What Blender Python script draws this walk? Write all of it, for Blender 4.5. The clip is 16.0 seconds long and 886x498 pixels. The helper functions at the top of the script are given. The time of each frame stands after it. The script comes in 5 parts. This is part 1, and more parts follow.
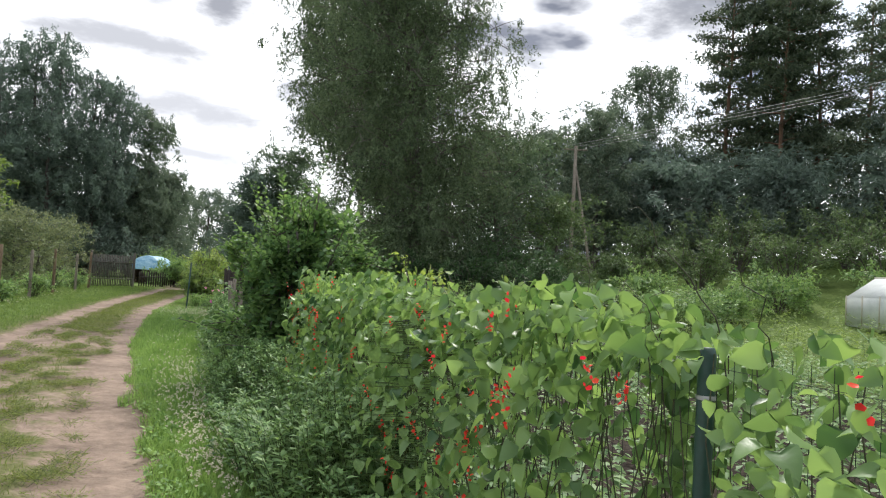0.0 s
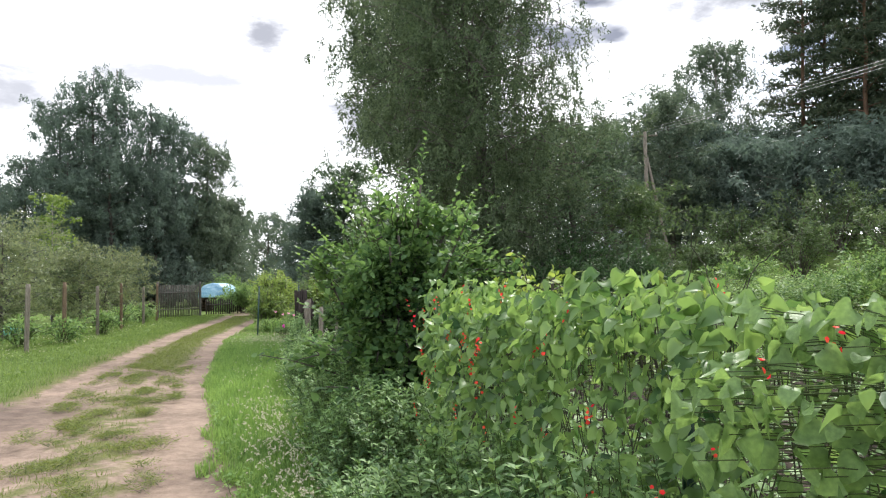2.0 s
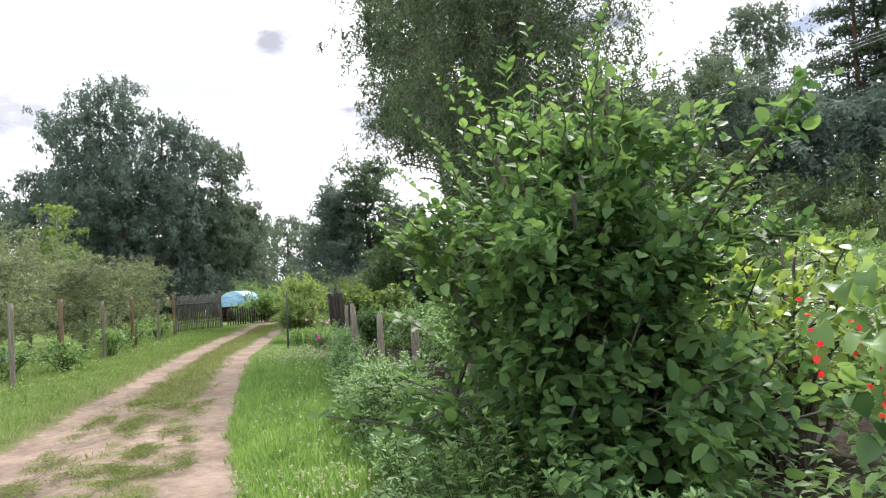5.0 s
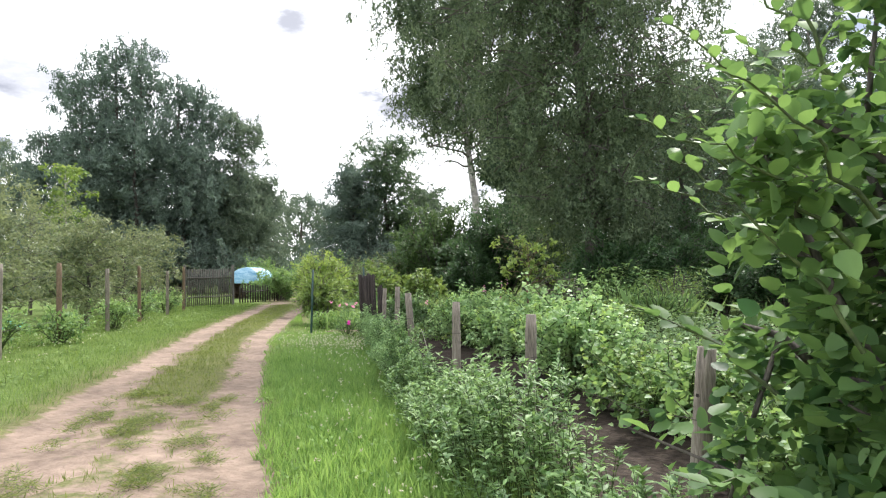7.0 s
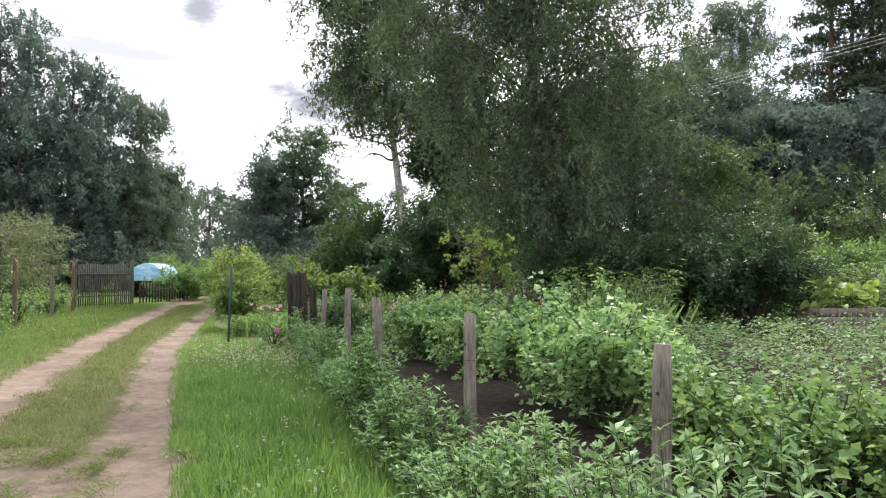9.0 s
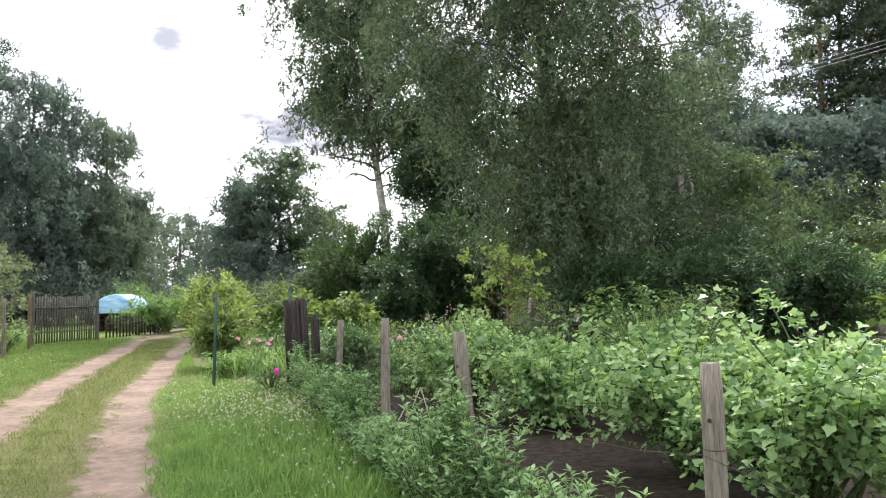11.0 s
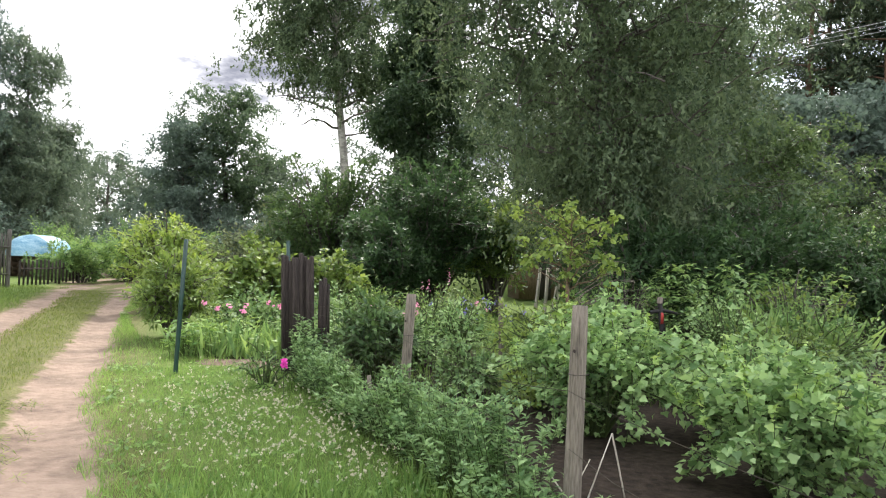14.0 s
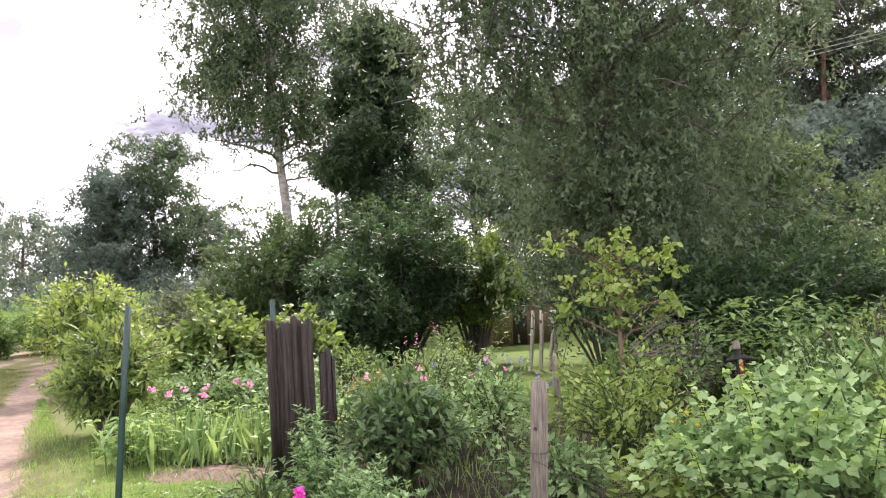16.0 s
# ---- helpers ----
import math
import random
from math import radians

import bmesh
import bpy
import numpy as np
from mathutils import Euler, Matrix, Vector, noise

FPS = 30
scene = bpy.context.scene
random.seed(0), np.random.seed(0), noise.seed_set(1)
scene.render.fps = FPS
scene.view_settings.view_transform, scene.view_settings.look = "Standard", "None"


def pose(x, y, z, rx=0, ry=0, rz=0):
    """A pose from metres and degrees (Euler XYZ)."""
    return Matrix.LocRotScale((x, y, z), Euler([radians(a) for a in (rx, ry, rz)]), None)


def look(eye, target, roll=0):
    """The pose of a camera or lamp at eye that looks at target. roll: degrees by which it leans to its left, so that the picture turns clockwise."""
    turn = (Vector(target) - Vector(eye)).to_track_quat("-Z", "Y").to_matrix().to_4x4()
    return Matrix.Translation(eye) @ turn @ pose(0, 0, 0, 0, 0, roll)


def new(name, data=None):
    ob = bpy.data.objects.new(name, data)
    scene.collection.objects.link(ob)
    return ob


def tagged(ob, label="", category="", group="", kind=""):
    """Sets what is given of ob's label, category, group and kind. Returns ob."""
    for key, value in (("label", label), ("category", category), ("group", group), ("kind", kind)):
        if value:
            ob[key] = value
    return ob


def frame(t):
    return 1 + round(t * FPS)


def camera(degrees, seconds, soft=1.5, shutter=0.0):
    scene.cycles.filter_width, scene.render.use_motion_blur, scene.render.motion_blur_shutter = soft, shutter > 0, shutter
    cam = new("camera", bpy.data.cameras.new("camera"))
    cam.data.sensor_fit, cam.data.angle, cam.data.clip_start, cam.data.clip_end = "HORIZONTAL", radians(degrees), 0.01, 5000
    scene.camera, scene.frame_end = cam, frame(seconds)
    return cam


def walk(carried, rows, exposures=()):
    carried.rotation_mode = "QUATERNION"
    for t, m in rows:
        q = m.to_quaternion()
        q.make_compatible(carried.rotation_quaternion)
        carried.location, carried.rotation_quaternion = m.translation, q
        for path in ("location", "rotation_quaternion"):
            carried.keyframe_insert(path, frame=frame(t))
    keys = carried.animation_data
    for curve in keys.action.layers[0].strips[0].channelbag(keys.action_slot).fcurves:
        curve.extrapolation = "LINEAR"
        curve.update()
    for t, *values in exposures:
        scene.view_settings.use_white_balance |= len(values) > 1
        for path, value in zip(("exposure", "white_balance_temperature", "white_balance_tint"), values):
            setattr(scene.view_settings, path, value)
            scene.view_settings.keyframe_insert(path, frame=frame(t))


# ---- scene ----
cam = camera(64.2, 16.0, 1.15)
METRES, EYE, TILT, LEAN, TURN = 19.0, 1.5, 2.5, -3.5, 0.0
ROWS = [
    (0.0, 0.0, 0.0, 0.0, 0.0, 0.0, -0.0),
    (0.5, -0.0088, 0.0233, -0.0003, 1.38, 1.56, 2.71),
    (1.0, -0.0224, 0.0477, -0.0017, 3.43, -0.26, -0.06),
    (1.5, -0.0314, 0.0762, -0.0034, 1.31, -0.57, 5.29),
    (2.0, -0.0448, 0.0994, -0.0028, 4.49, 0.79, 4.59),
    (2.5, -0.0584, 0.1258, -0.0034, 4.96, -0.62, 2.99),
    (3.0, -0.0711, 0.1508, -0.0019, 9.01, -0.36, 5.34),
    (3.5, -0.085, 0.1768, -0.0038, 11.75, -1.05, 3.43),
    (4.0, -0.0943, 0.209, -0.0046, 8.54, -0.64, 6.18),
    (6.5, -0.1583, 0.3486, -0.0075, 4.42, 1.9, 7.34),
    (7.0, -0.1742, 0.375, -0.0092, 6.64, -0.14, 4.53),
    (7.5, -0.1843, 0.4071, -0.0103, 3.8, -0.54, 7.08),
    (8.0, -0.2005, 0.431, -0.0091, 8.62, 1.02, 6.14),
    (8.5, -0.2131, 0.4601, -0.0101, 1.67, -0.71, 2.48),
    (11.0, -0.2706, 0.6089, -0.0144, -2.72, 1.15, 4.8),
    (11.5, -0.2877, 0.633, -0.0128, 2.78, 1.89, 2.61),
    (12.0, -0.2997, 0.6611, -0.0132, 2.1, -0.24, 3.42),
    (12.5, -0.3117, 0.6925, -0.0129, 3.44, 1.54, 4.29),
    (13.0, -0.3247, 0.7247, -0.0156, 2.29, 0.12, 1.84),
    (13.5, -0.3335, 0.7602, -0.0161, -0.55, 1.65, 5.1),
    (14.0, -0.3457, 0.7925, -0.0181, -7.94, -1.93, 0.95),
    (14.5, -0.3526, 0.8231, -0.0188, -9.49, -2.21, 3.22),
    (15.0, -0.3608, 0.8559, -0.0181, -10.94, -0.06, 3.13),
    (15.5, -0.3703, 0.8864, -0.0177, -13.96, -0.8, 2.67),
    (16.0, -0.3789, 0.9177, -0.0166, -13.2, 1.38, 4.2),
]
walk(cam, [(t, pose(0, 0, EYE, TILT, LEAN, TURN) @ pose(METRES * x, METRES * y, METRES * z, 90 + pitch, roll, yaw)) for t, x, y, z, yaw, pitch, roll in ROWS],
     exposures=[(0.0, -0.05, 6350, 11), (1.0, 0.18, 6350, 11), (1.5, 0.24, 6350, 11), (2.0, 0.32, 6350, 12), (2.5, 0.22, 6350, 12), (3.5, 0.25, 6350, 13), (6.5, 0.62, 6350, 12), (8.0, 0.57, 6350, 13), (8.5, 0.32, 6350, 13),
                (11.0, 0.65, 6350, 14), (11.5, 0.31, 6400, 13), (12.5, 0.28, 6400, 12), (13.0, 0.36, 6400, 12), (13.5, 0.48, 6450, 12), (14.0, 0.7, 6500, 13), (14.5, 0.98, 6550, 22), (15.0, 1.0, 6600, 28), (16.0, 1.02, 6600, 28)])

# ---- light ----
SUN_AZ, SUN_EL = 14.0, 50.0
world = bpy.data.worlds.new("overcast_sky")
scene.world = world
world.use_nodes = True
wt = world.node_tree
wt.nodes.clear()


def wnode(kind, **values):
    n = wt.nodes.new(kind)
    for k, v in values.items():
        n.inputs[k].default_value = v
    return n


w_out = wt.nodes.new("ShaderNodeOutputWorld")
w_bg = wnode("ShaderNodeBackground", Strength=1.6)
w_sky = wt.nodes.new("ShaderNodeTexSky")
w_sky.sky_type, w_sky.sun_disc = "NISHITA", False
w_sky.sun_elevation, w_sky.sun_rotation = radians(SUN_EL), radians(SUN_AZ)
w_scale = wt.nodes.new("ShaderNodeVectorMath")
w_scale.operation = "SCALE"
w_scale.inputs["Scale"].default_value = 0.11
w_co = wt.nodes.new("ShaderNodeTexCoord")
w_map = wt.nodes.new("ShaderNodeMapping")
w_map.inputs["Scale"].default_value = (1.0, 1.0, 2.6)
w_map.inputs["Location"].default_value = (0.35, 0.1, 0.3)
w_noise = wnode("ShaderNodeTexNoise", Scale=4.6, Detail=5.0, Roughness=0.45)
w_ramp = wt.nodes.new("ShaderNodeValToRGB")
w_ramp.color_ramp.elements[0].position, w_ramp.color_ramp.elements[0].color = 0.37, (0.20, 0.215, 0.26, 1)
w_ramp.color_ramp.elements[1].position, w_ramp.color_ramp.elements[1].color = 0.46, (1.0, 1.01, 1.03, 1)
w_cover = wnode("ShaderNodeTexNoise", Scale=1.7, Detail=5.0)
w_cramp = wt.nodes.new("ShaderNodeValToRGB")
w_cramp.color_ramp.elements[0].position, w_cramp.color_ramp.elements[0].color = 0.28, (0.55, 0.55, 0.55, 1)
w_cramp.color_ramp.elements[1].position, w_cramp.color_ramp.elements[1].color = 0.42, (1, 1, 1, 1)
w_mix = wt.nodes.new("ShaderNodeMixRGB")


def cloud_bank(az, el, size, squash, depth):
    """How deep a grey cloud lies in a direction: a soft patch with ragged edges."""
    ca, ce = radians(az), radians(el)
    sub = wt.nodes.new("ShaderNodeVectorMath")
    sub.operation = "SUBTRACT"
    sub.inputs[1].default_value = (math.sin(ca) * math.cos(ce), math.cos(ca) * math.cos(ce), math.sin(ce))
    mul = wt.nodes.new("ShaderNodeVectorMath")
    mul.operation = "MULTIPLY"
    mul.inputs[1].default_value = (1, 1, squash)
    warp = wt.nodes.new("ShaderNodeVectorMath")
    warp.operation = "MULTIPLY_ADD"
    warp.inputs[1].default_value = (size * 3.4, size * 3.4, size * 3.4)
    ln = wt.nodes.new("ShaderNodeVectorMath")
    ln.operation = "LENGTH"
    rng_ = wt.nodes.new("ShaderNodeMapRange")
    rng_.interpolation_type = "SMOOTHSTEP"
    for key, value in (("From Min", size * 1.35), ("From Max", size * 0.25), ("To Min", 0.0), ("To Max", depth)):
        rng_.inputs[key].default_value = value
    wt.links.new(w_co.outputs["Generated"], sub.inputs[0])
    wt.links.new(sub.outputs[0], mul.inputs[0])
    wt.links.new(w_wob.outputs[0], warp.inputs[0])
    wt.links.new(mul.outputs[0], warp.inputs[2])
    wt.links.new(warp.outputs[0], ln.inputs[0])
    wt.links.new(ln.outputs["Value"], rng_.inputs["Value"])
    return rng_.outputs[0]


w_fine = wnode("ShaderNodeTexNoise", Scale=6.0, Detail=7.0, Roughness=0.62)
w_wob = wt.nodes.new("ShaderNodeVectorMath")
w_wob.operation = "SUBTRACT"
w_wob.inputs[1].default_value = (0.5, 0.5, 0.5)
wt.links.new(w_map.outputs[0], w_fine.inputs["Vector"])
wt.links.new(w_fine.outputs["Color"], w_wob.inputs[0])
w_cloud = None
for bank in ((-18.0, 20.0, 0.06, 1.7, 0.8), (-42, 14.5, 0.2, 4.5, 0.7), (-30, 20.5, 0.2, 5.5, 0.55), (-25, 16, 0.14, 6.5, 0.62), (-22, 11.5, 0.15, 6.5, 0.56), (-19, 8.5, 0.12, 8.0, 0.5), (-8.6, 13.5, 0.085, 1.7, 0.95), (19, 22, 0.14, 2.0, 0.8), (-3, 24, 0.12, 3.5, 0.4), (-34, 27, 0.22, 4, 0.6), (30, 30, 0.3, 3, 0.6), (70, 25, 0.4, 3, 0.5), (-80, 25, 0.4, 3, 0.5), (150, 30, 0.5, 2, 0.5), (-140, 35, 0.5, 2, 0.5)):
    got = cloud_bank(*bank)
    if w_cloud is None:
        w_cloud = got
    else:
        mx = wt.nodes.new("ShaderNodeMath")
        mx.operation = "MAXIMUM"
        wt.links.new(w_cloud, mx.inputs[0])
        wt.links.new(got, mx.inputs[1])
        w_cloud = mx.outputs[0]
w_grey = wt.nodes.new("ShaderNodeMixRGB")
w_grey.inputs[2].default_value = (0.11, 0.12, 0.155, 1)
wt.links.new(w_cloud, w_grey.inputs[0])
wt.links.new(w_mix.outputs[0], w_grey.inputs[1])
for a, b in ((w_sky.outputs[0], w_scale.inputs[0]), (w_co.outputs["Generated"], w_map.inputs[0]), (w_map.outputs[0], w_noise.inputs["Vector"]),
             (w_map.outputs[0], w_cover.inputs["Vector"]), (w_noise.outputs["Fac"], w_ramp.inputs[0]), (w_cover.outputs["Fac"], w_cramp.inputs[0]),
             (w_cramp.outputs[0], w_mix.inputs[0]), (w_scale.outputs[0], w_mix.inputs[1]), (w_ramp.outputs[0], w_mix.inputs[2]),
             (w_grey.outputs[0], w_bg.inputs["Color"]), (w_bg.outputs[0], w_out.inputs[0])):
    wt.links.new(a, b)
sun = new("sun", bpy.data.lights.new("sun", "SUN"))
sun.data.energy, sun.data.angle, sun.data.color = 4.2, radians(7), (1.0, 0.95, 0.87)
sa, se = radians(SUN_AZ), radians(SUN_EL)
sun.matrix_world = look((20 * math.sin(sa) * math.cos(se), 20 * math.cos(sa) * math.cos(se), 20 * math.sin(se)), (0, 0, 0))

# ---- materials ----
def material(name):
    m = bpy.data.materials.new(name)
    m.use_nodes = True
    return m, m.node_tree, m.node_tree.nodes["Principled BSDF"]


def surface(name, dark, light, rough=0.85, scale=6.0, bump=0.3, stretch=(1, 1, 1), metal=0.0, fine=60.0):
    """A surface mottled at two scales between two colours, with fine relief."""
    m, t, p = material(name)
    co = t.nodes.new("ShaderNodeTexCoord")
    mp = t.nodes.new("ShaderNodeMapping")
    mp.inputs["Scale"].default_value = stretch
    a = t.nodes.new("ShaderNodeTexNoise")
    a.inputs["Scale"].default_value, a.inputs["Detail"].default_value = scale, 5
    b = t.nodes.new("ShaderNodeTexNoise")
    b.inputs["Scale"].default_value, b.inputs["Detail"].default_value = fine, 3
    mean = t.nodes.new("ShaderNodeMath")
    mean.operation = "MULTIPLY_ADD"
    mean.inputs[1].default_value = 0.5
    half = t.nodes.new("ShaderNodeMath")
    half.operation = "MULTIPLY"
    half.inputs[1].default_value = 0.5
    ramp = t.nodes.new("ShaderNodeValToRGB")
    ramp.color_ramp.elements[0].position, ramp.color_ramp.elements[0].color = 0.36, (*dark, 1)
    ramp.color_ramp.elements[1].position, ramp.color_ramp.elements[1].color = 0.64, (*light, 1)
    bp = t.nodes.new("ShaderNodeBump")
    bp.inputs["Strength"].default_value, bp.inputs["Distance"].default_value = bump, 0.02
    L = t.links.new
    L(co.outputs["Object"], mp.inputs[0])
    L(mp.outputs[0], a.inputs["Vector"])
    L(mp.outputs[0], b.inputs["Vector"])
    L(b.outputs["Fac"], half.inputs[0])
    L(a.outputs["Fac"], mean.inputs[0])
    L(half.outputs[0], mean.inputs[2])
    L(mean.outputs[0], ramp.inputs[0])
    L(ramp.outputs[0], p.inputs["Base Color"])
    L(mean.outputs[0], bp.inputs["Height"])
    L(bp.outputs[0], p.inputs["Normal"])
    p.inputs["Roughness"].default_value, p.inputs["Metallic"].default_value = rough, metal
    return m


def foliage(name, dark, light, glow=0.35, rough=0.45, patch=0.7, warm=1.17):
    """Leaves: each its own tone, in drifts, letting some light through."""
    m, t, p = material(name)
    if dark[1] > dark[0]:
        dark, light = [(c[0] * warm, c[1], c[2] * 1.08) for c in (dark, light)]
    geo = t.nodes.new("ShaderNodeNewGeometry")
    co = t.nodes.new("ShaderNodeTexCoord")
    n = t.nodes.new("ShaderNodeTexNoise")
    n.inputs["Scale"].default_value, n.inputs["Detail"].default_value = patch, 3
    mean = t.nodes.new("ShaderNodeMath")
    mean.operation = "MULTIPLY_ADD"
    mean.inputs[1].default_value = 0.55
    half = t.nodes.new("ShaderNodeMath")
    half.operation = "MULTIPLY"
    half.inputs[1].default_value = 0.45
    ramp = t.nodes.new("ShaderNodeValToRGB")
    ramp.color_ramp.elements[0].position, ramp.color_ramp.elements[0].color = 0.2, (*dark, 1)
    ramp.color_ramp.elements[1].position, ramp.color_ramp.elements[1].color = 0.85, (*light, 1)
    tr = t.nodes.new("ShaderNodeBsdfTranslucent")
    hue = t.nodes.new("ShaderNodeHueSaturation")
    hue.inputs["Hue"].default_value, hue.inputs["Saturation"].default_value, hue.inputs["Value"].default_value = 0.475, 1.15, 1.5
    mix = t.nodes.new("ShaderNodeMixShader")
    mix.inputs[0].default_value = glow
    L = t.links.new
    L(co.outputs["Object"], n.inputs["Vector"])
    L(geo.outputs["Random Per Island"], half.inputs[0])
    L(n.outputs["Fac"], mean.inputs[0])
    L(half.outputs[0], mean.inputs[2])
    L(mean.outputs[0], ramp.inputs[0])
    L(ramp.outputs[0], p.inputs["Base Color"])
    L(ramp.outputs[0], hue.inputs["Color"])
    L(hue.outputs[0], tr.inputs["Color"])
    L(p.outputs[0], mix.inputs[1])
    L(tr.outputs[0], mix.inputs[2])
    L(mix.outputs[0], t.nodes["Material Output"].inputs[0])
    crinkle = t.nodes.new("ShaderNodeTexNoise")
    crinkle.inputs["Scale"].default_value, crinkle.inputs["Detail"].default_value = 55.0, 3
    relief = t.nodes.new("ShaderNodeBump")
    relief.inputs["Strength"].default_value, relief.inputs["Distance"].default_value = 0.2, 0.006
    L(co.outputs["Object"], crinkle.inputs["Vector"])
    L(crinkle.outputs["Fac"], relief.inputs["Height"])
    L(relief.outputs[0], p.inputs["Normal"])
    p.inputs["Roughness"].default_value = rough
    p.inputs["Specular IOR Level"].default_value = 0.42 if rough < 0.5 else 0.2
    return m


BARK = surface("rough_grey_bark", (0.045, 0.04, 0.035), (0.14, 0.125, 0.11), 0.95, 5, 0.8, (1, 1, 0.25))
BIRCH = surface("birch_bark", (0.10, 0.095, 0.09), (0.55, 0.52, 0.48), 0.8, 3, 0.5, (1, 1, 2.5))
PINE_BARK = surface("pine_bark", (0.06, 0.04, 0.03), (0.22, 0.13, 0.08), 0.95, 6, 0.8, (1, 1, 0.3))
GREYWOOD = surface("weathered_wood", (0.095, 0.082, 0.067), (0.29, 0.255, 0.21), 0.9, 9, 0.7, (4, 4, 0.35), fine=40)
DARKGREY = surface("dark_grey_paling_wood", (0.05, 0.047, 0.042), (0.17, 0.16, 0.145), 0.9, 9, 0.6, (4, 4, 0.35), fine=40)
DARKWOOD = surface("tarred_old_wood", (0.010, 0.007, 0.006), (0.062, 0.048, 0.042), 0.85, 8, 1.0, (5, 5, 0.3), fine=30)
BROWNWOOD = surface("brown_stake_wood", (0.09, 0.06, 0.04), (0.24, 0.17, 0.11), 0.9, 9, 0.6, (4, 4, 0.4))
PALEWOOD = surface("pale_board", (0.4, 0.37, 0.32), (0.62, 0.58, 0.5), 0.85, 8, 0.5, (3, 3, 0.4))
GREENMETAL = surface("green_painted_metal", (0.008, 0.035, 0.028), (0.014, 0.055, 0.045), 0.45, 10, 0.1)
WIRE = surface("rusty_wire", (0.05, 0.045, 0.04), (0.13, 0.11, 0.09), 0.6, 20, 0.2, metal=0.6)
NETWIRE = surface("dark_green_wire", (0.01, 0.02, 0.014), (0.02, 0.035, 0.022), 0.5, 20, 0.1)
SOIL = surface("dark_garden_soil", (0.022, 0.016, 0.012), (0.075, 0.055, 0.042), 1.0, 7, 1.0, fine=45)
DRYSOIL = surface("brown_bed_soil", (0.09, 0.06, 0.045), (0.2, 0.14, 0.11), 1.0, 9, 1.0, fine=45)
STRAW = surface("dry_straw", (0.25, 0.19, 0.09), (0.5, 0.4, 0.2), 0.9, 12, 0.4)
TARP = surface("blue_white_tarpaulin", (0.06, 0.26, 0.45), (0.42, 0.62, 0.74), 0.4, 2.2, 0.5, (1, 1, 3), fine=14)
TEAL = surface("teal_tarpaulin", (0.02, 0.30, 0.24), (0.06, 0.50, 0.40), 0.45, 4, 0.8)
STEM = surface("green_stem", (0.03, 0.05, 0.015), (0.08, 0.12, 0.03), 0.7, 15, 0.2)
DARKSTEM = surface("dark_vine_stem", (0.02, 0.022, 0.012), (0.07, 0.075, 0.035), 0.7, 15, 0.2)
BLACK = surface("black_iron", (0.008, 0.008, 0.009), (0.03, 0.028, 0.027), 0.6, 14, 0.3, metal=0.4)
REDPAINT = surface("red_paint", (0.35, 0.03, 0.025), (0.55, 0.06, 0.05), 0.5, 12, 0.2)
CERAMIC = surface("white_ceramic", (0.6, 0.6, 0.58), (0.75, 0.75, 0.72), 0.25, 10, 0.05)
CABLE = surface("dull_cable", (0.24, 0.24, 0.245), (0.4, 0.4, 0.41), 0.55, 10, 0.05, metal=0.7)
PLASTIC = surface("milky_greenhouse_sheet", (0.48, 0.52, 0.52), (0.66, 0.69, 0.69), 0.35, 2, 0.2)

L_BEAN = foliage("bean_leaf", (0.028, 0.088, 0.03), (0.27, 0.46, 0.15), 0.4, 0.42, 4.0, warm=1.1)
# brighter copy of the bean leaf: light on the topmost leaves put into colour
L_BEANLIT = foliage("lit_bean_leaf", (0.045, 0.125, 0.038), (0.25, 0.43, 0.135), 0.42, 0.44, 3.2, warm=1.12)
L_SHRUB = foliage("shrub_leaf", (0.03, 0.082, 0.032), (0.19, 0.345, 0.11), 0.44, 0.5, 0.9, warm=1.08)
L_HEDGE = foliage("hedge_leaf", (0.042, 0.113, 0.042), (0.23, 0.415, 0.145), 0.28, 0.5, 1.4, warm=1.16)
L_HERB = foliage("pale_herb_leaf", (0.07, 0.165, 0.062), (0.33, 0.53, 0.22), 0.3, 0.5, 1.4, warm=1.1)
L_CURRANT = foliage("currant_leaf", (0.075, 0.18, 0.058), (0.43, 0.64, 0.27), 0.34, 0.46, 2.4, warm=1.06)
L_CURRANTTIP = foliage("young_currant_leaf", (0.20, 0.36, 0.09), (0.46, 0.66, 0.24), 0.36, 0.48, 2.4, warm=1.08)
L_POTATO = foliage("potato_leaf", (0.07, 0.165, 0.062), (0.22, 0.38, 0.145), 0.32, 0.5, 0.9, warm=1.16)
L_WEED = foliage("tall_weed_leaf", (0.06, 0.15, 0.055), (0.26, 0.45, 0.15), 0.35, 0.5, 0.5, warm=1.16)
L_PHLOX = foliage("phlox_leaf", (0.03, 0.08, 0.03), (0.15, 0.28, 0.09), 0.3, 0.48, 1.0, warm=1.1)
L_LIME = foliage("lime_green_leaf", (0.10, 0.20, 0.045), (0.31, 0.48, 0.13), 0.4, 0.45, 0.9, warm=1.16)
L_TREE = foliage("birch_leaf", (0.045, 0.08, 0.048), (0.15, 0.215, 0.11), 0.36, 0.5, 0.7, warm=1.0)
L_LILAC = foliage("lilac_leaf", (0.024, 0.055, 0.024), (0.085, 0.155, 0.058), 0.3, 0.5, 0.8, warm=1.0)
L_THICKET = foliage("thicket_leaf", (0.045, 0.085, 0.036), (0.16, 0.245, 0.095), 0.3, 0.55, 0.6, warm=1.05)
L_LILACMID = foliage("mid_lilac_leaf", (0.035, 0.075, 0.03), (0.13, 0.22, 0.075), 0.3, 0.5, 0.8, warm=1.05)
L_DEEP = foliage("deep_green_leaf", (0.026, 0.05, 0.028), (0.085, 0.135, 0.06), 0.3, 0.5, 0.6, warm=1.02)
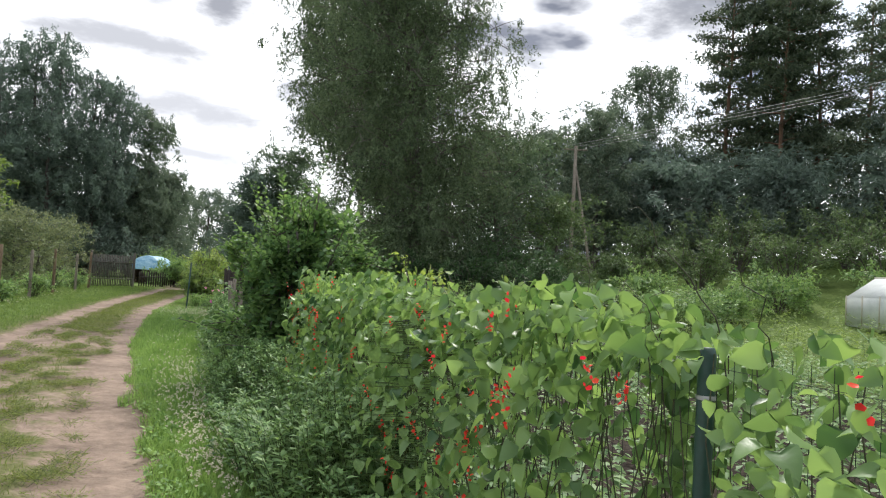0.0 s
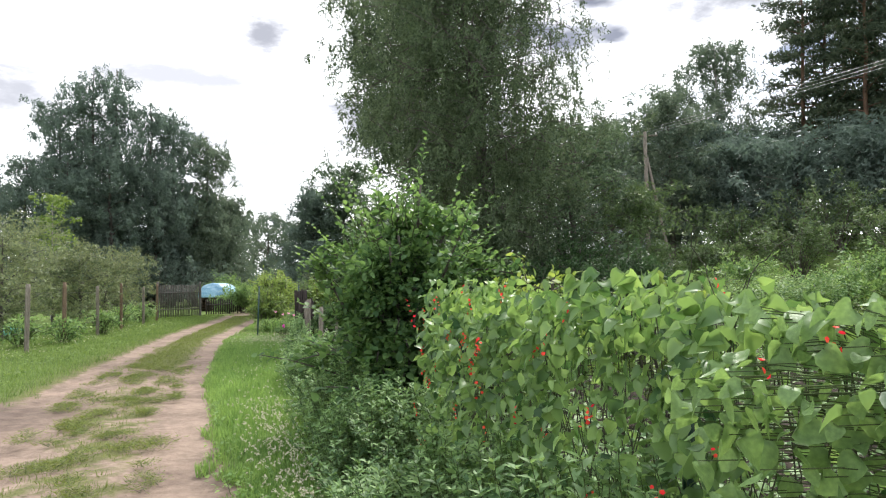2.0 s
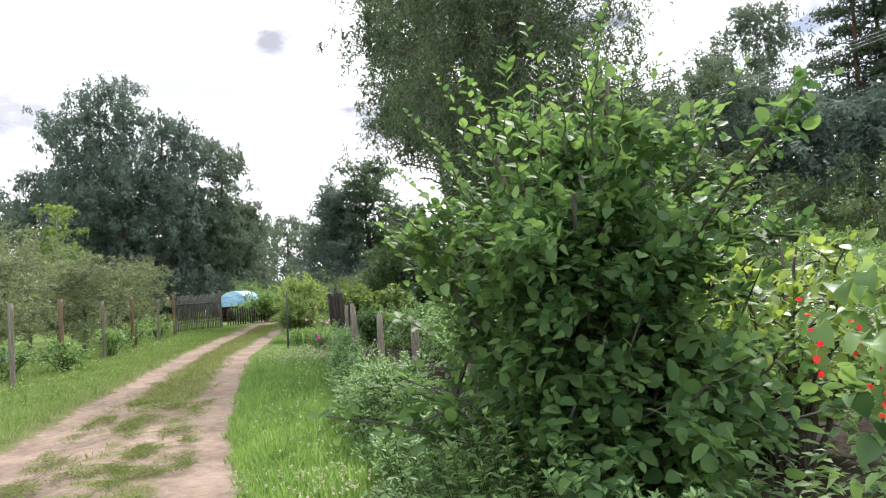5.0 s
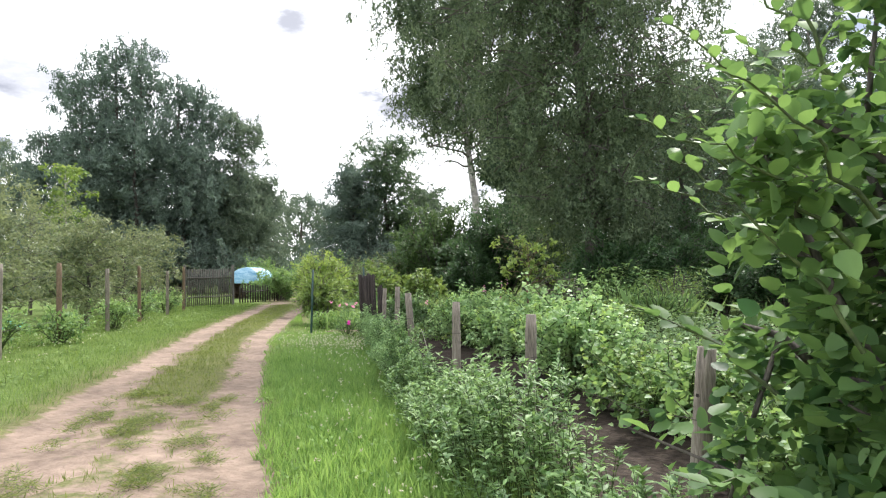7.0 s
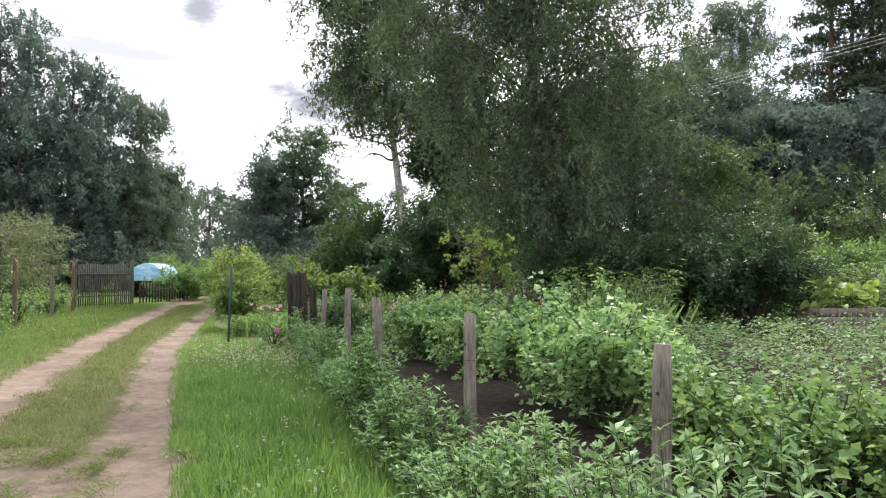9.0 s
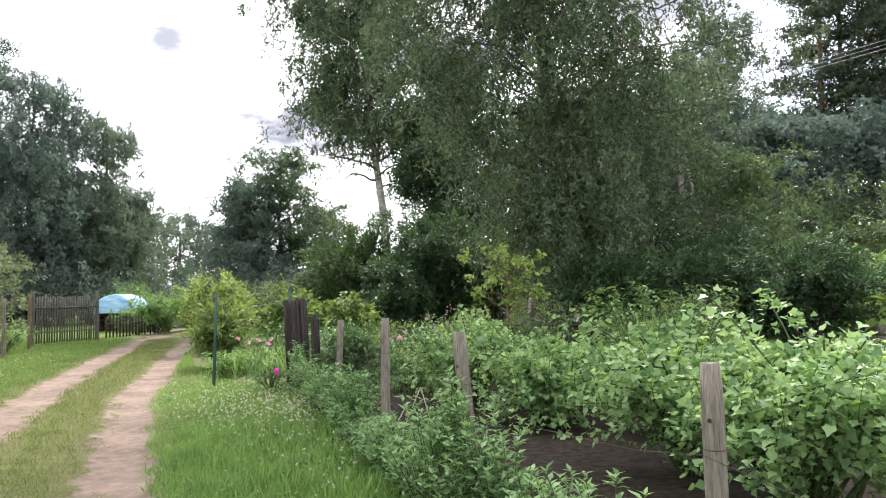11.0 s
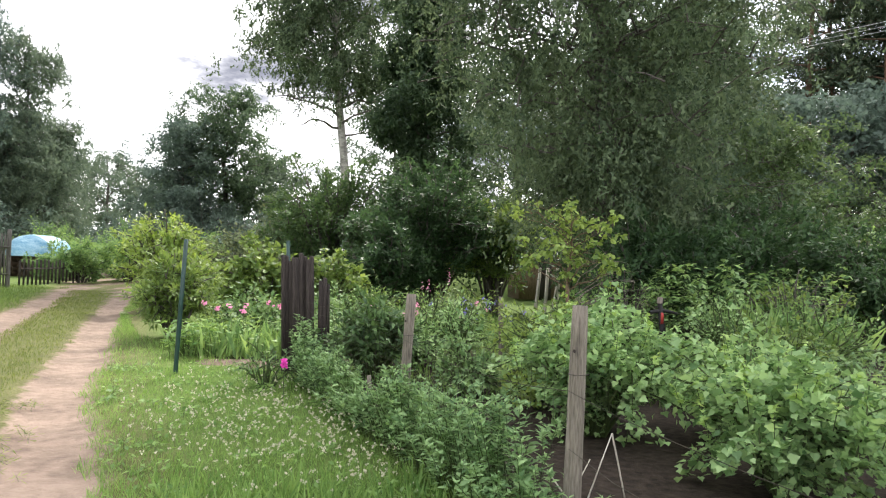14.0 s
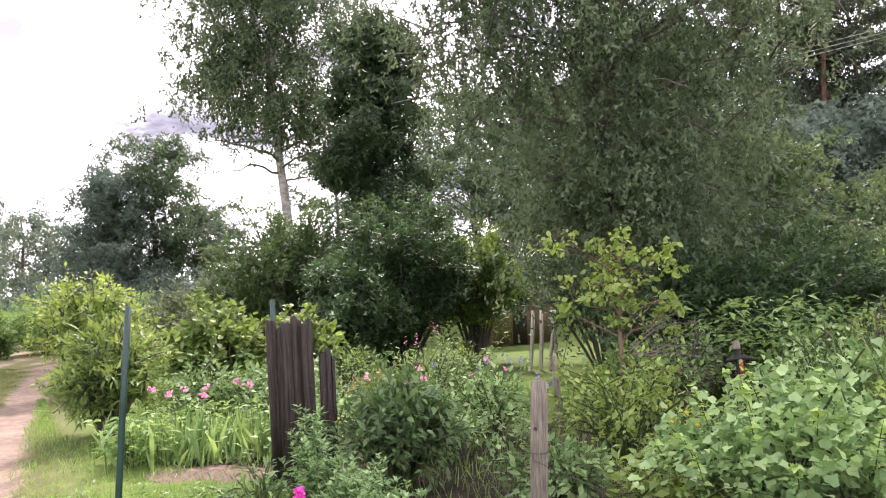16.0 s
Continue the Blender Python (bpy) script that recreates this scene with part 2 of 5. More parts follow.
L_BIRCH = foliage("weeping_birch_leaf", (0.032, 0.06, 0.032), (0.165, 0.23, 0.115), 0.3, 0.6, 0.8, warm=1.05)
# next two leaf colours are paled towards grey-blue: distance haze painted in
L_HAZEDARK = foliage("hazed_dark_tree_leaf", (0.08, 0.112, 0.09), (0.18, 0.232, 0.17), 0.32, 0.65, 0.3, warm=0.98)
L_HAZEFAR = foliage("hazed_far_tree_leaf", (0.075, 0.115, 0.08), (0.175, 0.235, 0.145), 0.34, 0.6, 0.2, warm=1.05)
L_APPLE = foliage("apple_leaf", (0.078, 0.128, 0.066), (0.235, 0.32, 0.15), 0.3, 0.5, 0.6)
L_PINE = foliage("pine_needle", (0.03, 0.052, 0.034), (0.11, 0.15, 0.08), 0.25, 0.6, 0.4, warm=1.05)
L_BRIGHTBUSH = foliage("roadside_bush_leaf", (0.065, 0.135, 0.04), (0.22, 0.36, 0.10), 0.35, 0.5, 0.5, warm=1.16)
L_GRASS = foliage("grass_blade", (0.08, 0.18, 0.048), (0.265, 0.44, 0.135), 0.38, 0.5, 1.2, warm=1.08)
L_ROADGRASS = foliage("roadside_grass_blade", (0.06, 0.125, 0.035), (0.19, 0.31, 0.09), 0.36, 0.5, 0.6, warm=1.12)
L_DRYGRASS = foliage("short_worn_grass", (0.075, 0.135, 0.035), (0.19, 0.28, 0.075), 0.3, 0.6, 0.8)
P_RED = foliage("scarlet_petal", (0.62, 0.05, 0.02), (0.85, 0.13, 0.05), 0.3, 0.5, 3)
P_PINK = foliage("pink_petal", (0.70, 0.22, 0.40), (0.85, 0.48, 0.58), 0.3, 0.5, 3)
P_MAGENTA = foliage("magenta_petal", (0.72, 0.08, 0.45), (0.85, 0.18, 0.60), 0.3, 0.5, 3)
P_WHITE = foliage("white_clover_petal", (0.45, 0.43, 0.32), (0.66, 0.64, 0.52), 0.3, 0.6, 3)
P_YELLOW = foliage("yellow_petal", (0.75, 0.52, 0.03), (0.85, 0.68, 0.06), 0.3, 0.5, 3)
P_BLUE = foliage("blue_violet_petal", (0.16, 0.17, 0.50), (0.35, 0.33, 0.65), 0.3, 0.5, 3)

# ---- builders ----
rng = np.random.default_rng(7)


def mesh_of(name, verts, tris, mat, smooth=False):
    """One mesh from arrays of vertices and triangles."""
    verts, tris = np.asarray(verts, np.float32).reshape(-1, 3), np.asarray(tris, np.int32).reshape(-1, 3)
    me = bpy.data.meshes.new(name)
    me.vertices.add(len(verts))
    me.vertices.foreach_set("co", verts.ravel())
    me.loops.add(tris.size)
    me.loops.foreach_set("vertex_index", tris.ravel())
    me.polygons.add(len(tris))
    me.polygons.foreach_set("loop_start", np.arange(0, tris.size, 3, dtype=np.int32))
    if smooth:
        me.polygons.foreach_set("use_smooth", np.ones(len(tris), bool))
    me.update(calc_edges=True)
    me.materials.append(mat)
    return me


def piece(name, verts, tris, mat, parent=None, label="", smooth=False):
    ob = new(name, mesh_of(name, verts, tris, mat, smooth))
    if parent is not None:
        ob.parent = parent
    if label:
        ob["label"] = label
    return ob


def thing(name, at, label, category, group=""):
    ob = new(name)
    ob.location = at
    ob.empty_display_size = 0.2
    return tagged(ob, label, category, group)


def leaf_shape(outline, fold=0.12, droop=0.12):
    """A leaf along +y of length 1 from its right-hand outline (x, y): two folded halves on a midrib that droops."""
    ys = [y for _, y in outline]
    rib = [(0.0, y, -droop * y * y) for y in ys]
    right = [(x, y, fold * x * 2 - droop * y * y) for x, y in outline]
    left = [(-x, y, z) for x, y, z in right]
    n = len(outline)
    v, f = rib + right + left, []
    for i in range(n - 1):
        a, b, r0, r1, l0, l1 = i, i + 1, n + i, n + i + 1, 2 * n + i, 2 * n + i + 1
        f += [(a, r0, r1), (a, r1, b), (a, b, l1), (a, l1, l0)]
    v = np.array(v, float)
    f = [t for t in f if np.linalg.norm(np.cross(v[t[1]] - v[t[0]], v[t[2]] - v[t[0]])) > 1e-7]
    return v, np.array(f)


RHOMB = (np.array([(0, 0, 0), (0.3, 0.45, 0.07), (0, 1, -0.06), (-0.3, 0.45, 0.07)], float), np.array([(0, 1, 2), (0, 2, 3)]))
LANCE = (np.array([(0, 0, 0), (0.13, 0.4, 0.04), (0, 1, -0.16), (-0.13, 0.4, 0.04), (0, 0.45, -0.02)], float), np.array([(0, 1, 4), (1, 2, 4), (4, 2, 3), (0, 4, 3)]))
HERB = (LANCE[0] * np.array([1.55, 1, 1]), LANCE[1])
OVAL = leaf_shape([(0.0, 0.0), (0.23, 0.25), (0.30, 0.5), (0.2, 0.8), (0.0, 1.0)])
MID = (np.array([(0, 0, 0), (0.27, 0.42, 0.06), (0, 1, -0.14), (-0.27, 0.42, 0.06), (0, 0.45, -0.02)], float), LANCE[1])
HEART = leaf_shape([(0.06, 0.06), (0.34, 0.0), (0.46, 0.2), (0.40, 0.5), (0.19, 0.8), (0.0, 1.0)], 0.2, 0.34)


def fan_leaf(rim, dip=0.05, cup=0.1):
    """A cheap leaf along +y: triangles from a low middle to a rim given by its right-hand half."""
    ring = [(0, 0)] + list(rim) + [(-x, y) for x, y in list(rim)[::-1] if x > 0]
    v = [(0, 0.42, -dip)] + [(x, y, cup * abs(x) * 2 - 0.16 * y * y) for x, y in ring]
    n = len(ring)
    return np.array(v, float), np.array([(0, 1 + k, 1 + (k + 1) % n) for k in range(n)])


CURRANT = fan_leaf([(0.34, -0.08), (0.54, 0.30), (0.25, 0.55), (0.0, 0.92)])
BROAD = fan_leaf([(0.28, 0.12), (0.37, 0.40), (0.24, 0.76), (0.0, 1.0)])
SPRIG = (np.array([(0, 0, 0), (0.30, 0.34, 0.06), (-0.06, 0.62, -0.04), (0.02, 0.42, 0.03), (-0.36, 0.72, -0.05), (0.04, 1.0, 0.02)], float), np.array([(0, 1, 2), (3, 5, 4)]))
BLADE = (np.array([(-0.02, 0, 0), (0.02, 0, 0), (0.014, 0.55, 0.05), (0, 1, 0.2)], float), np.array([(0, 1, 2), (0, 2, 3)]))
NEEDLES = (np.array([(0, 0, 0), (0.12, 0.5, 0.05), (0, 1, 0), (-0.12, 0.5, 0.05), (0.35, 0.75, 0.12), (-0.35, 0.75, -0.1)], float),
           np.array([(0, 4, 2), (0, 3, 5)]))
BLOOM = (np.array([(0, 0, 0), (0.5, 0.1, 0.25), (0.15, 0.5, 0.3), (-0.4, 0.3, 0.25), (-0.4, -0.3, 0.25), (0.15, -0.5, 0.3)], float),
         np.array([(0, 1, 2), (0, 2, 3), (0, 3, 4), (0, 4, 5), (0, 5, 1)]))


def unit(a):
    return a / np.maximum(np.linalg.norm(a, axis=-1, keepdims=True), 1e-9)


def scatter(shape, at, way, up, size):
    """Copies of a leaf shape, base at `at`, along `way`, its face towards `up`."""
    sv, sf = shape
    at, way, up = np.asarray(at, float), unit(np.asarray(way, float)), np.asarray(up, float)
    z = unit(up - (up * way).sum(-1, keepdims=True) * way + 1e-6)
    x = np.cross(way, z)
    size = np.broadcast_to(np.asarray(size, float), (len(at),))[:, None, None]
    v = at[:, None] + size * (x[:, None] * sv[None, :, :1] + way[:, None] * sv[None, :, 1:2] + z[:, None] * sv[None, :, 2:])
    f = sf[None] + (np.arange(len(at)) * len(sv))[:, None, None]
    return v.reshape(-1, 3), f.reshape(-1, 3)


def join(*pairs):
    vs, fs, n = [], [], 0
    for v, f in pairs:
        vs.append(np.asarray(v, float).reshape(-1, 3))
        fs.append(np.asarray(f, int).reshape(-1, 3) + n)
        n += len(vs[-1])
    return np.concatenate(vs), np.concatenate(fs)


def tube(points, radii, sides=6, cap=True):
    """A tapered tube along a line of points."""
    p = np.asarray(points, float)
    r = np.broadcast_to(np.asarray(radii, float), (len(p),))
    d = unit(np.gradient(p, axis=0))
    ref = np.where(np.abs(d[:, 2:3]) > 0.9, np.array([[1.0, 0, 0]]), np.array([[0, 0, 1.0]]))
    a = unit(np.cross(d, ref))
    b = np.cross(d, a)
    t = np.linspace(0, 2 * np.pi, sides, endpoint=False)
    v = p[:, None] + r[:, None, None] * (np.cos(t)[None, :, None] * a[:, None] + np.sin(t)[None, :, None] * b[:, None])
    f = []
    for i in range(len(p) - 1):
        for j in range(sides):
            k = (j + 1) % sides
            f += [(i * sides + j, i * sides + k, (i + 1) * sides + k), (i * sides + j, (i + 1) * sides + k, (i + 1) * sides + j)]
    if cap:
        e = (len(p) - 1) * sides
        f += [(e, e + j, e + j + 1) for j in range(1, sides - 1)]
    return v.reshape(-1, 3), np.array(f)


def box(sx, sy, sz, centre=(0, 0, 0), bevel=0.006):
    """A box with chamfered upright edges and top edges."""
    b = min(bevel, sx * 0.3, sy * 0.3)
    hx, hy = sx / 2, sy / 2
    ring = [(hx, hy - b), (hx - b, hy), (-hx + b, hy), (-hx, hy - b), (-hx, -hy + b), (-hx + b, -hy), (hx - b, -hy), (hx, -hy + b)]
    v = [(x, y, -sz / 2) for x, y in ring] + [(x, y, sz / 2 - b) for x, y in ring]
    v += [(x * (hx - b) / hx, y * (hy - b) / hy, sz / 2) for x, y in ring]
    f = []
    for k in (0, 8):
        for j in range(8):
            n = (j + 1) % 8
            f += [(k + j, k + n, k + 8 + n), (k + j, k + 8 + n, k + 8 + j)]
    f += [(16, 16 + j, 17 + j) for j in range(1, 7)] + [(0, j + 1, j) for j in range(1, 7)]
    return np.array(v) + np.array(centre), np.array(f)


def smooth01(a, b, x):
    t = np.clip((np.asarray(x, float) - a) / (b - a), 0, 1)
    return t * t * (3 - 2 * t)


def along(points, y):
    p = np.array(points, float)
    return np.interp(y, p[:, 1], p[:, 0])


RIGHT_RUT = [(1.6, -4), (0.0, 0), (-2.1, 4.6), (-3.65, 7.85), (-6.0, 13.4), (-8.15, 19.2), (-9.25, 22.3), (-11.4, 30.6), (-14.2, 42), (-18.3, 53), (-23, 62)]
LEFT_RUT = [(-0.6, -4), (-2.2, 0), (-4.1, 4.6), (-5.7, 8.2), (-6.9, 11.0), (-8.8, 16.1), (-9.8, 19.3), (-11.35, 24.1), (-13.1, 30.3), (-16.6, 44), (-20, 54), (-24.5, 62)]
FENCE = [(1.7, -0.7), (0.73, 1.93), (-0.21, 4.45), (-1.2, 7.1), (-2.55, 10.27), (-3.29, 12.34), (-4.03, 14.19), (-4.85, 16.13), (-5.41, 18.42), (-6.05, 20.53), (-7.05, 23.7), (-8.8, 25.3), (-9.6, 28)]
HEDGE_FRONT = [(0.9, -1.0), (0.1, 1.2), (-1.25, 4.8), (-2.15, 7.0), (-3.6, 11.1), (-4.25, 13.1), (-5.75, 18.5), (-6.45, 21.0), (-6.95, 22.7)]


def hill(x, y):
    """The ground's height: flat by the track, a bank beyond the garden on its right, a slight fall into the ruts."""
    x, y = np.asarray(x, float), np.asarray(y, float)
    u = (x - 3) * 0.65 + (y - 31) * 0.55
    return 4.5 * smooth01(0, 24, u) * smooth01(0, 10, x + 0.25 * (y - 30)) 


# ---- ground ----
def ramped(lo, hi, step, reach, extra):
    mid = np.arange(lo, hi + step / 2, step)
    out = reach * (np.linspace(0, 1, extra + 1)[1:] ** 3) + np.linspace(0, 1, extra + 1)[1:] * extra * step * 2
    return np.concatenate([lo - out[::-1], mid, hi + out])


gx, gy = ramped(-17, 3, 0.125, 700, 40), ramped(-3, 34, 0.14, 900, 40)
GX, GY = np.meshgrid(gx, gy)
lump = np.array([noise.noise((float(a) * 0.9, float(b) * 0.9, 0.0)) for a, b in zip(GX.ravel()[::1], GY.ravel()[::1])]).reshape(GX.shape)
rough = np.array([noise.noise((float(a) * 3.1, float(b) * 3.1, 5.0)) for a, b in zip(GX.ravel(), GY.ravel())]).reshape(GX.shape)
d_right = np.abs(GX - along(RIGHT_RUT, GY)) * 0.92
d_left = np.abs(GX - along(LEFT_RUT, GY)) * 0.92
width_r = 0.27 + 0.12 * smooth01(16, 6, GY)
width_l = 0.30 + 0.22 * smooth01(15, 8, GY)
near_track = (GY < 62) & (GY > -4)
dirt = np.maximum(smooth01(1.75, 0.55, d_right / width_r), smooth01(1.75, 0.55, d_left / width_l))
between = (GX < along(RIGHT_RUT, GY)) & (GX > along(LEFT_RUT, GY))
dirt = np.where(between, np.maximum(dirt, 0.05 + 0.55 * smooth01(16.2, 14.6, GY) - 0.16 * smooth01(13.0, 10.5, GY)), dirt)
dirt = np.where(near_track, dirt, 0)
mud = smooth01(1.6, 0.4, np.hypot((GX + 8.2) * 0.55, (GY - 10.1) * 0.95))
dirt = np.maximum(dirt, mud * 0.9)
tuft = np.array([noise.noise((float(a) * 6.3, float(b) * 4.2, 2.0)) for a, b in zip(GX.ravel(), GY.ravel())]).reshape(GX.shape)
dirt = dirt + (0.36 * rough + 0.55 * tuft + 0.10 * lump) * (dirt > 0.03) * (dirt < 0.995)
garden = smooth01(0.0, 0.25, GX - along(FENCE, GY)) * smooth01(27, 26, GY) * smooth01(-1, 0, GY) * smooth01(8, 6, GX)
worn = np.maximum(0.85 * between, smooth01(1.1, 0.3, np.minimum(d_right, d_left))) * near_track
GZ = hill(GX, GY) + 0.025 * lump + 0.012 * rough - 0.05 * np.clip(dirt, 0, 1) - 0.02 * garden
nx, ny = len(gx), len(gy)
ii = (np.arange(ny - 1)[:, None] * nx + np.arange(nx - 1)[None]).ravel()
tris = np.concatenate([np.stack([ii, ii + 1, ii + nx + 1], 1), np.stack([ii, ii + nx + 1, ii + nx], 1)])


def ground_material():
    m, t, p = material("meadow_sand_and_soil")
    L = t.links.new
    co = t.nodes.new("ShaderNodeTexCoord")

    def nz(scale, detail=5):
        n = t.nodes.new("ShaderNodeTexNoise")
        n.inputs["Scale"].default_value, n.inputs["Detail"].default_value = scale, detail
        L(co.outputs["Object"], n.inputs["Vector"])
        return n.outputs["Fac"]

    def ramp(fac, a, b, ca, cb):
        r = t.nodes.new("ShaderNodeValToRGB")
        r.color_ramp.elements[0].position, r.color_ramp.elements[0].color = a, (*ca, 1)
        r.color_ramp.elements[1].position, r.color_ramp.elements[1].color = b, (*cb, 1)
        L(fac, r.inputs[0])
        return r.outputs[0]

    def math_(op, a, b):
        n = t.nodes.new("ShaderNodeMath")
        n.operation = op
        for k, v in enumerate((a, b)):
            if isinstance(v, (int, float)):
                n.inputs[k].default_value = v
            else:
                L(v, n.inputs[k])
        return n.outputs[0]

    def mixed(fac, a, b):
        n = t.nodes.new("ShaderNodeMixRGB")
        L(fac, n.inputs[0])
        L(a, n.inputs[1])
        L(b, n.inputs[2])
        return n.outputs[0]

    def attr(name):
        n = t.nodes.new("ShaderNodeAttribute")
        n.attribute_name = name
        return n.outputs["Fac"]

    sand = mixed(nz(45, 3), ramp(nz(1.3), 0.35, 0.65, (0.135, 0.103, 0.082), (0.31, 0.24, 0.188)), ramp(nz(9), 0.3, 0.7, (0.14, 0.102, 0.08), (0.33, 0.253, 0.20)))
    mudc = ramp(nz(5), 0.3, 0.7, (0.06, 0.045, 0.037), (0.15, 0.115, 0.095))
    sand = mixed(attr("mud"), sand, mudc)
    turf = mixed(nz(30, 2), ramp(nz(0.5), 0.35, 0.65, (0.07, 0.12, 0.028), (0.115, 0.17, 0.045)), ramp(nz(6), 0.3, 0.7, (0.05, 0.085, 0.018), (0.155, 0.21, 0.055)))
    wornc = mixed(nz(18, 4), ramp(nz(3), 0.35, 0.65, (0.075, 0.088, 0.03), (0.15, 0.15, 0.06)), ramp(nz(40, 2), 0.3, 0.7, (0.07, 0.075, 0.028), (0.19, 0.17, 0.09)))
    turf = mixed(attr("worn"), turf, wornc)
    soil = ramp(nz(14), 0.3, 0.7, (0.018, 0.014, 0.011), (0.06, 0.046, 0.036))
    ragged = math_("ADD", attr("dirt"), math_("MULTIPLY", math_("SUBTRACT", nz(11, 8), 0.5), 0.8))
    hard = t.nodes.new("ShaderNodeMapRange")
    hard.inputs["From Min"].default_value, hard.inputs["From Max"].default_value = 0.32, 0.62
    L(ragged, hard.inputs["Value"])
    col = mixed(attr("garden"), mixed(hard.outputs[0], turf, sand), soil)
    L(col, p.inputs["Base Color"])
    bp = t.nodes.new("ShaderNodeBump")
    bp.inputs["Strength"].default_value, bp.inputs["Distance"].default_value = 0.7, 0.03
    L(math_("ADD", nz(25, 6), math_("MULTIPLY", nz(6), 1.2)), bp.inputs["Height"])
    L(bp.outputs[0], p.inputs["Normal"])
    p.inputs["Roughness"].default_value = 0.97
    p.inputs["Specular IOR Level"].default_value = 0.15
    return m


ground_me = mesh_of("ground", np.stack([GX, GY, GZ], -1), tris, ground_material(), True)
for key, values in (("dirt", dirt), ("garden", garden), ("mud", mud), ("worn", worn)):
    a = ground_me.attributes.new(key, "FLOAT", "POINT")
    a.data.foreach_set("value", values.ravel().astype(np.float32))
tagged(new("ground", ground_me), "grassy ground with two sandy wheel ruts and dark garden soil", "ground", kind="structure")


# ---- trees ----
def bent(a, b, sag, n=5, wobble=0.0):
    """A line from a to b that arches by sag."""
    t = np.linspace(0, 1, n)[:, None]
    p = np.asarray(a, float) * (1 - t) + np.asarray(b, float) * t
    p[:, 2] += sag * 4 * (t * (1 - t))[:, 0]
    if wobble:
        p[1:-1] += rng.normal(0, wobble, (n - 2, 3))
    return p


def tree(at, height, radius, label, leaves=7000, leaf=0.28, base=0.2, mat=L_TREE, bark=BARK, trunk=0.2, weep=0.0, lean=(0, 0), limbs=26,
         top=0.25, spread=0.13, rise=0.35, shape=RHOMB, name="tree", category="tree", group="", flat=0.9, stems=1, lowest=0.55, knee=0.4, limb=0.34):
    """A tapered trunk with limbs, twigs and leaves gathered in clumps round the twigs."""
    z0 = float(hill(at[0], at[1])) - 0.05
    root = thing(name, (at[0], at[1], z0), label, category, group)
    wood, limb_parts, centres = [], [], []
    for s in range(stems):
        ang = 6.283 * s / stems + rng.uniform(0, 1)
        off = np.array([math.cos(ang), math.sin(ang), 0]) * (radius * 0.28 if stems > 1 else 0)
        tipz = height * (1 if s == 0 else rng.uniform(0.75, 0.95))
        line = bent((off * 0.25), off + np.array([lean[0], lean[1], tipz]), 0, 9, trunk * 0.35)
        wood.append(tube(line, np.linspace(1, 0.08, 9) ** 0.8 * trunk * (1 if s == 0 else 0.7), 8))
        count = limbs // stems
        for k in range(count):
            h = base + (0.97 - base) * ((k + rng.uniform(0, 0.8)) / count)
            i = h * 8
            p0 = line[int(i)] * (1 - i % 1) + line[min(int(i) + 1, 8)] * (i % 1)
            hh = (h - base) / (1 - base)
            prof = (lowest + (1 - lowest) * min(1, hh / knee)) * (1 if hh < 0.4 else max(0.10, top + (1 - top) * math.sqrt(max(0.0, 1 - ((hh - 0.4) / 0.6) ** 2))))
            az = k * 2.4 + rng.uniform(-0.4, 0.4) + s
            ln = radius * prof * rng.uniform(0.7, 1.12)
            end = p0 + np.array([math.cos(az) * ln, math.sin(az) * ln * flat, ln * rise * rng.uniform(0.5, 1.3) - weep * ln * 0.25])
            lb = bent(p0, end, ln * (0.10 + 0.12 * weep), 6, ln * 0.03)
            close = math.hypot(at[0] + 4, at[1] - 12) < 33
            limb_parts.append(tube(lb, np.linspace(1, 0.15, 6) * trunk * limb * (1 - 0.6 * hh), 5) if close else tube(lb[::2], np.linspace(1, 0.3, 3) * trunk * limb * (1 - 0.6 * hh), 3))
            for q in range(7):
                u = 0.20 + 0.80 * q / 6
                j = min(int(u * 5), 4)
                c = lb[j] * (1 - (u * 5 - j)) + lb[j + 1] * (u * 5 - j)
                tw = rng.normal(0, 1, 3) * ln * 0.20
                tw[2] = abs(tw[2]) * 0.6
                e = c + tw
                if close:
                    limb_parts.append(tube(bent(c, e, 0.05, 3), [trunk * 0.09, trunk * 0.06, trunk * 0.02], 3))
                centres += [e, (c + e) / 2]
    centres = np.array(centres)
    weight = rng.uniform(0.0, 1.0, len(centres)) ** 2 + 0.08
    sig = radius * spread
    per = 22 if weep > 0.3 else 16
    knots = max(8, leaves // per)
    knot = centres[rng.choice(len(centres), knots, p=weight / weight.sum())] + rng.normal(0, 1, (knots, 3)) * sig * np.array([0.8, 0.8, 0.6])
    pick = rng.integers(0, knots, leaves)
    if weep > 0.3:
        drop = rng.uniform(0.15, 1.0, knots) ** 1.3 * weep * min(radius, 5) * 0.55
        t = rng.uniform(0, 1, leaves)
        sway = rng.normal(0, 0.16, (knots, 2))[pick] * (t * t * drop[pick])[:, None]
        pos = knot[pick] + rng.normal(0, 1, (leaves, 3)) * max(leaf * 0.42, 0.05) * (0.5 + 0.9 * np.sin(t * 2.6))[:, None]
        pos[:, :2] += sway
        pos[:, 2] -= drop[pick] * t
        pos[:, 2] = np.maximum(pos[:, 2], 0.6 + rng.uniform(0, 1, leaves))
    else:
        pos = knot[pick] + rng.normal(0, 1, (leaves, 3)) * max(sig * 0.34, leaf * 0.6) * np.array([1, 1, 0.75])
        pos[:, 2] = np.maximum(pos[:, 2] - weep * 0.3 * rng.uniform(0, 1, leaves), 0.25)
    way = rng.normal(0, 1, (leaves, 3))
    way[:, 2] = way[:, 2] * 0.6 - (0.5 + weep)
    up = rng.normal(0, 0.8, (leaves, 3)) + np.array([0, 0, 0.7])
    piece("trunk", *join(*wood), bark, root, smooth=True)
